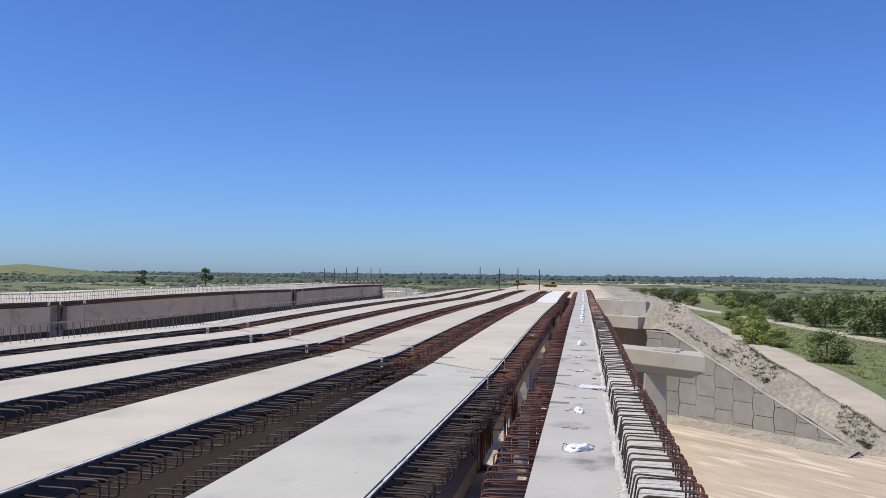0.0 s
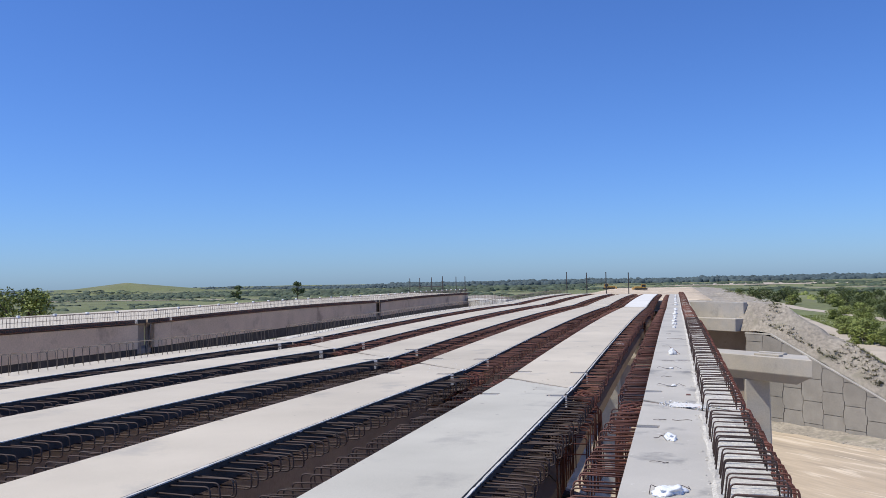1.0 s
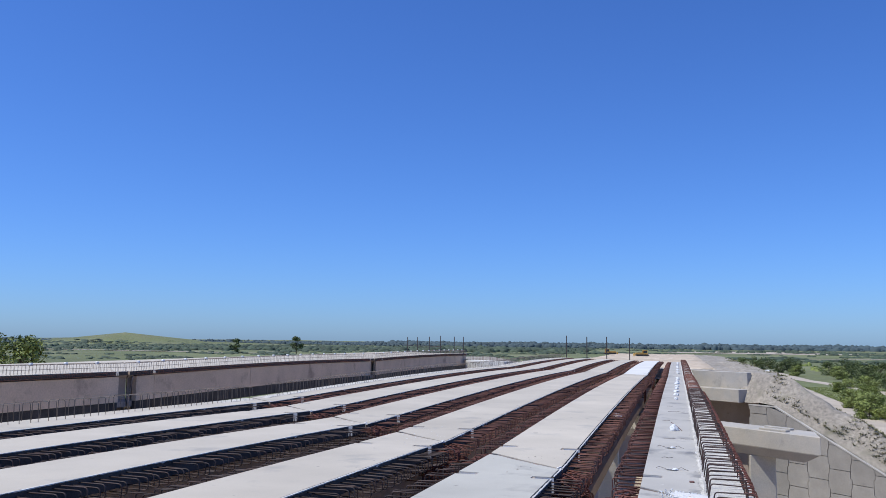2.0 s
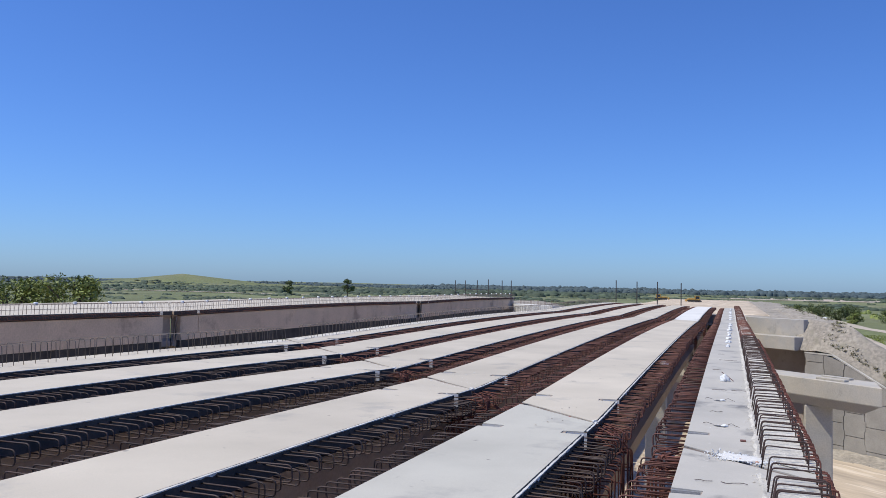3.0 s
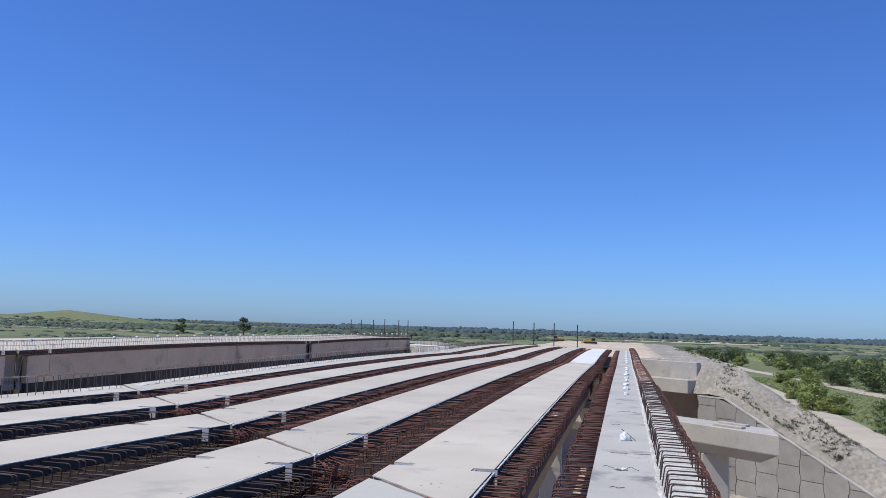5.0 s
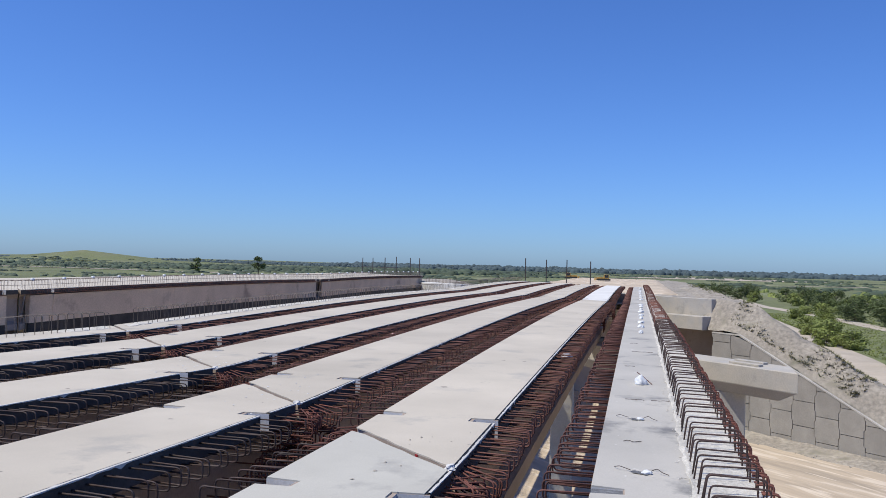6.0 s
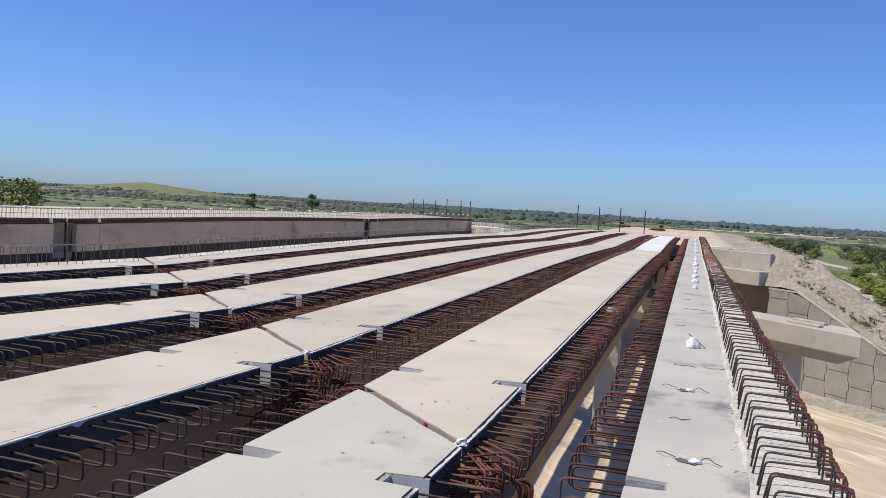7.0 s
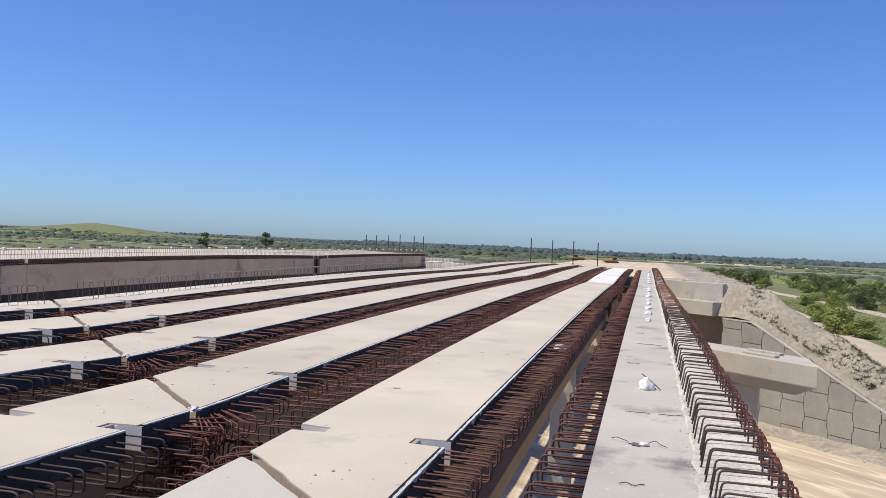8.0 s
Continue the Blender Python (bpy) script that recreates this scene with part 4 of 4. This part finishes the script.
def foam_plug(x, y, seed, size=(0.07, 0.09, 0.055), bar=False):
    t = thing("foam_plug", "white foam plug in the girder top" + (" with a rusty bar across" if bar else ""), "foam plug", pose(x, y, top_of_edge(y)), "foam plugs on the edge girder")
    part("lump", crumple(size, seed), M_FOAM, t, smooth=True)
    if bar:
        h = Heap()
        h.add(wire([(-0.05, 0.07, 0.15), (0.03, 0.03, 0.10), (0.15, -0.03, 0.008)], 0.006))
        part("bar", h.mesh("bar", M_RUST), None, t)
    return t


foam_plug(0.19, 20.35, 1.0, (0.085, 0.11, 0.09), True)
for i, y in enumerate((28.8, 30.6, 32.4, 34.3, 36.2, 38.4, 40.6, 43.0, 45.4)):
    foam_plug(0.22 + 0.008 * i, y, 3.0 + i * 1.7, (0.06 + 0.02 * (i % 3), 0.17, 0.05 + 0.012 * (i % 2)))
for i, y in enumerate((51, 53.5, 56, 59, 62, 65, 69, 73)):
    foam_plug(0.30, y, 30.0 + i * 2.3, (0.09, 0.2, 0.05))


def lifting_hole(x, y, seed):
    """A chipped hole with tie wires round it and white foam inside."""
    t = thing("lifting_hole", "chipped hole in the girder top with bent tie wires", "hole", pose(x, y, top_of_edge(y)), "holes in the edge girder")
    r2 = random.Random(seed)
    verts, faces = [(0, 0, 0.0065)], []
    for i in range(18):
        a = i / 18 * 2 * math.pi
        q = 0.055 + r2.uniform(-0.022, 0.022)
        verts.append((q * math.cos(a) * 1.2, q * math.sin(a), 0.006))
    for i in range(18):
        faces.append((0, 1 + i, 1 + (i + 1) % 18))
    part("hollow", mesh_from("hollow", verts, faces, M_FILL), None, t)
    part("foam", crumple((0.04, 0.03, 0.02), seed), M_FOAM, t, smooth=True, at=Matrix.Translation((0.05, -0.01, 0.005)))
    h = Heap()
    h.add(wire([(-0.20, 0.12, 0.01), (-0.16, 0.05, 0.035), (-0.10, 0.06, 0.015), (-0.07, 0.0, 0.02)]))
    h.add(wire([(0.08, 0.0, 0.02), (0.13, 0.03, 0.04), (0.17, -0.01, 0.02), (0.22, -0.03, 0.01)]))
    part("tie_wire", h.mesh("tie_wire", M_DULL), None, t)
    return t


lifting_hole(0.17, 15.6, 4)
lifting_hole(0.13, 17.8, 9)


def bar_mark(x, y, seed):
    t = thing("tie_wire", "short bent tie wires lying across the girder top", "wire", pose(x, y, top_of_edge(y) + 0.003), "wires on the edge girder")
    h = Heap()
    r2 = random.Random(seed)
    for dx in (-0.17, 0.06)[: 1 + seed % 2]:
        dx += r2.uniform(-0.05, 0.05)
        n = r2.randrange(3, 6)
        h.add(wire([(dx + i * r2.uniform(0.04, 0.06), r2.uniform(-.035, .035), 0.005 if i in (0, n) else r2.uniform(0.003, 0.012)) for i in range(n + 1)], 0.0032))
    part("wire", h.mesh("wire", M_DULL), None, t)


for i, y in enumerate((10.2, 12.6, 16.7, 19.0, 22.2, 24.4, 26.0)):
    bar_mark(0.15 + 0.05 * (i % 2), y, i)


def plastic_bag(x, y, seed, size):
    t = thing("plastic_bag", "crumpled white plastic bag with bent wires on the girder", "plastic bag", pose(x, y, top_of_edge(y), 0, 0, 20 * seed))
    part("sheet", crumple(size, seed, 4, 0.5), M_FOIL, t, smooth=True)
    h = Heap()
    h.add(wire([(-size[0] * 1.2, 0.05, 0.005), (-0.1, 0.1, 0.06), (-0.02, 0.12, 0.02), (0.05, 0.16, 0.01)]))
    h.add(wire([(size[0] * 0.6, 0.0, 0.02), (size[0] * 1.2, 0.05, 0.035), (size[0] * 1.5, 0.0, 0.01), (size[0] * 1.9, 0.08, 0.005)]))
    part("tie_wire", h.mesh("tie_wire", M_DULL), None, t)
    return t


plastic_bag(0.20, 9.12, 2.0, (0.13, 0.075, 0.05))
plastic_bag(0.19, 11.4, 5.0, (0.10, 0.06, 0.045))
deb = thing("cement_debris", "heap of white cement chips and dust beside the girder joint", "debris", pose(0.40, 13.80, top_of_edge(14.2)), kind="stuff")
r2 = random.Random(77)
h = Heap()
for i in range(520):
    s = r2.uniform(0.004, 0.017)
    u, w = r2.gauss(0, 0.14), r2.gauss(0, 0.085)
    m = Matrix.Translation((u + w * 0.5, w - u * 0.55, s * 0.4)) @ Euler((r2.uniform(0, 3), r2.uniform(0, 3), r2.uniform(0, 3))).to_matrix().to_4x4()
    h.add(([Vector(v) * s for v in ((1, 0, 0), (-1, 0.3, 0), (0, 1, 0.2), (0.2, -1, 0), (0, 0, 0.8), (0, 0, -0.6))], [(0, 2, 4), (2, 1, 4), (1, 3, 4), (3, 0, 4), (2, 0, 5), (1, 2, 5), (3, 1, 5), (0, 3, 5)]), m)
part("chips", h.mesh("chips", M_FOAM), None, deb)
part("dust", crumple((0.27, 0.15, 0.014), 6.0, 3, 0.5), M_PATCHY, deb, at=Matrix.Rotation(radians(-29), 4, "Z"))
for bx, by, bl in ((-0.02, -0.085, 0.03), (0.13, -0.17, 0.022)):
    part("brick_chip", crumple((bl, 0.014, 0.014), 3.0 + bx, 2, 0.4), M_BRICK, deb, "reddish brick chip", at=Matrix.Translation((bx, by, 0)) @ Matrix.Rotation(radians(-40), 4, "Z"))
for index in (1, 2, 3):
    r2 = random.Random(200 + index)
    h = Heap()
    for i in range(16 if index == 1 else 34):
        x = CENTRES[index] + r2.uniform(-0.5, 0.5)
        y = LINE0 - x + r2.choice((-1, 1)) * (0.08 + abs(r2.gauss(0, 0.7)))
        before = y < LINE0 - CENTRES[index]
        yl = y - (LINE0 - CENTRES[index] + 0.045) + (SPAN if before else 0)
        s = r2.uniform(0.004, 0.016)
        m = Matrix.Translation((x, y, rise(yl, EARLY[index] if before else CAMBER) + s * 0.3)) @ Euler((0, 0, r2.uniform(0, 6))).to_matrix().to_4x4()
        h.add(([Vector((1.6 * s, 0, 0)), Vector((-1.3 * s, 0.4 * s, 0)), Vector((0, s, 0.1 * s)), Vector((0.2 * s, -s, 0)), Vector((0, 0, 0.6 * s))], [(0, 2, 4), (2, 1, 4), (1, 3, 4), (3, 0, 4)]), m)
    tagged(new("mortar_crumbs", h.mesh("mortar_crumbs", M_ROCK if index == 1 else M_PATCHY)), "small mortar crumbs scattered on a girder beside its joint", "mortar crumbs", kind="stuff")
r2 = random.Random(91)
h = Heap()
for i in range(220):
    y = 4.5 + 20 * r2.random() ** 1.3
    x = EDGE_X + 0.055 + r2.gauss(0, 0.022)
    s = r2.uniform(0.003, 0.013)
    m = Matrix.Translation((x, y, top_of_edge(y) + s * 0.2)) @ Euler((0, 0, r2.uniform(0, 6))).to_matrix().to_4x4()
    h.add(([Vector((1.6 * s, 0, 0)), Vector((-1.3 * s, 0.4 * s, 0)), Vector((0, s, 0.1 * s)), Vector((0.2 * s, -s, 0)), Vector((0, 0, 0.8 * s))], [(0, 2, 4), (2, 1, 4), (1, 3, 4), (3, 0, 4)]), m)
tagged(new("mortar_crumbs", h.mesh("mortar_crumbs", M_ROUGH)), "pale mortar crumbs along the edge of the parapet bed", "mortar crumbs", kind="stuff")
tag = thing("steel_plate", "small rusty steel plate cast into the girder top", "plate", pose(0.42, 14.75, top_of_edge(14.75)))
bm = bmesh.new()
box(bm, -0.03, 0.03, -0.04, 0.04, 0, 0.012, 0.003)
part("plate", bm, M_RUST, tag)
wrap = thing("tape_wrap", "white tape wrapped round bar loops of a girder", "tape", pose(CENTRES[1] + HALF + 0.14, 24.2, 0.0))
part("wrap", crumple((0.10, 0.12, 0.05), 8.0), M_FOIL, wrap, at=Matrix.Translation((0, 0, -0.03)))

# ---- vehicles and works at the far end ----


def dozer(x, y, turn):
    t = thing("bulldozer", "yellow bulldozer parked on the sandy approach fill", "bulldozer", pose(x, y, fill(x, y) + 0.25, 0, 0, turn), "earth-moving machines")
    for s in (-1, 1):
        bm = bmesh.new()
        prism(bm, [(-1.9, 0.25), (-1.6, 0.02), (1.5, 0.02), (1.9, 0.3), (1.7, 0.75), (-1.7, 0.75)], s * 0.95 - 0.22, s * 0.95 + 0.22)
        bmesh.ops.transform(bm, matrix=Matrix.Rotation(radians(90), 4, "X"), verts=bm.verts)
        part("track", bm, M_DARK, t)
    bm = bmesh.new()
    box(bm, -0.2, 1.9, -0.65, 0.65, 0.6, 1.5, 0.08)
    part("hood", bm, M_YELLOW, t)
    bm = bmesh.new()
    box(bm, -1.5, -0.2, -0.75, 0.75, 0.6, 1.2, 0.05)
    part("chassis", bm, M_YELLOW, t)
    bm = bmesh.new()
    box(bm, -1.45, -0.1, -0.75, 0.75, 2.38, 2.55, 0.04)
    for cx in (-1.38, -0.2):
        for cy in (-0.68, 0.68):
            box(bm, cx - 0.05, cx + 0.05, cy - 0.05, cy + 0.05, 1.18, 2.4)
    cab = part("cab", bm, M_YELLOW, t)
    bm = bmesh.new()
    box(bm, -1.3, -0.25, -0.65, 0.65, 1.2, 2.4, 0.05)
    part("glass", bm, M_GLASS, cab, "dark cab glass")
    bm = bmesh.new()
    box(bm, 2.2, 2.4, -1.6, 1.6, 0.1, 1.15, 0.04)
    part("blade", bm, M_YELLOW, t)
    t.scale = (0.55, 0.55, 0.36)


dozer(-10.8, 148, 10)
dozer(-5.0, 138, 190)
dozer(-14.5, 172, 30)


def car(x, y, turn):
    t = thing("car", "small white car parked on the dirt road", "car", pose(x, y, GROUND + 0.1, 0, 0, turn))
    bm = bmesh.new()
    prism(bm, [(-2.0, 0.35), (2.0, 0.35), (2.05, 0.75), (1.2, 0.95), (0.6, 1.42), (-1.2, 1.45), (-1.9, 0.98), (-2.05, 0.8)], -0.82, 0.82)
    bmesh.ops.transform(bm, matrix=Matrix.Rotation(radians(90), 4, "X"), verts=bm.verts)
    shell = part("body", bm, M_WHITE, t)
    bm = bmesh.new()
    prism(bm, [(1.05, 0.98), (0.58, 1.36), (-1.15, 1.38), (-1.7, 1.0)], -0.835, 0.835)
    bmesh.ops.transform(bm, matrix=Matrix.Rotation(radians(90), 4, "X"), verts=bm.verts)
    part("window", bm, M_GLASS, shell, "dark tinted glass")
    for wx in (-1.3, 1.3):
        for wy in (-0.8, 0.8):
            bm = bmesh.new()
            bmesh.ops.create_cone(bm, cap_ends=True, segments=14, radius1=0.32, radius2=0.32, depth=0.2, matrix=Matrix.Translation((wx, wy, 0.32)) @ Matrix.Rotation(radians(90), 4, "X"))
            wheel = part("wheel", bm, M_DARK, t)
            bm = bmesh.new()
            bmesh.ops.create_cone(bm, cap_ends=True, segments=10, radius1=0.18, radius2=0.18, depth=0.215, matrix=Matrix.Translation((wx, wy, 0.32)) @ Matrix.Rotation(radians(90), 4, "X"))
            part("rim", bm, M_STEEL, wheel)


car(36.0, 365, 70)
stub = thing("abutment_stub", "pale concrete stub of the second abutment with upright starter bars", "abutment", pose(-25.5, 107.5, 0) @ SKEW, kind="structure")
bm = bmesh.new()
box(bm, 0, 9.0, -0.6, 0.6, -3.0, -0.75, 0.04)
part("stub_wall", bm, M_WHITER, stub)
for i in range(22):
    h = Heap()
    h.add(tube_data([(0.3 + i * 0.4, 0.3 * (-1) ** i, -0.8), (0.3 + i * 0.4, 0.3 * (-1) ** i, -0.15)], 0.014, 5))
    part("starter_bar", h.mesh("starter_bar", M_RUST), None, stub)
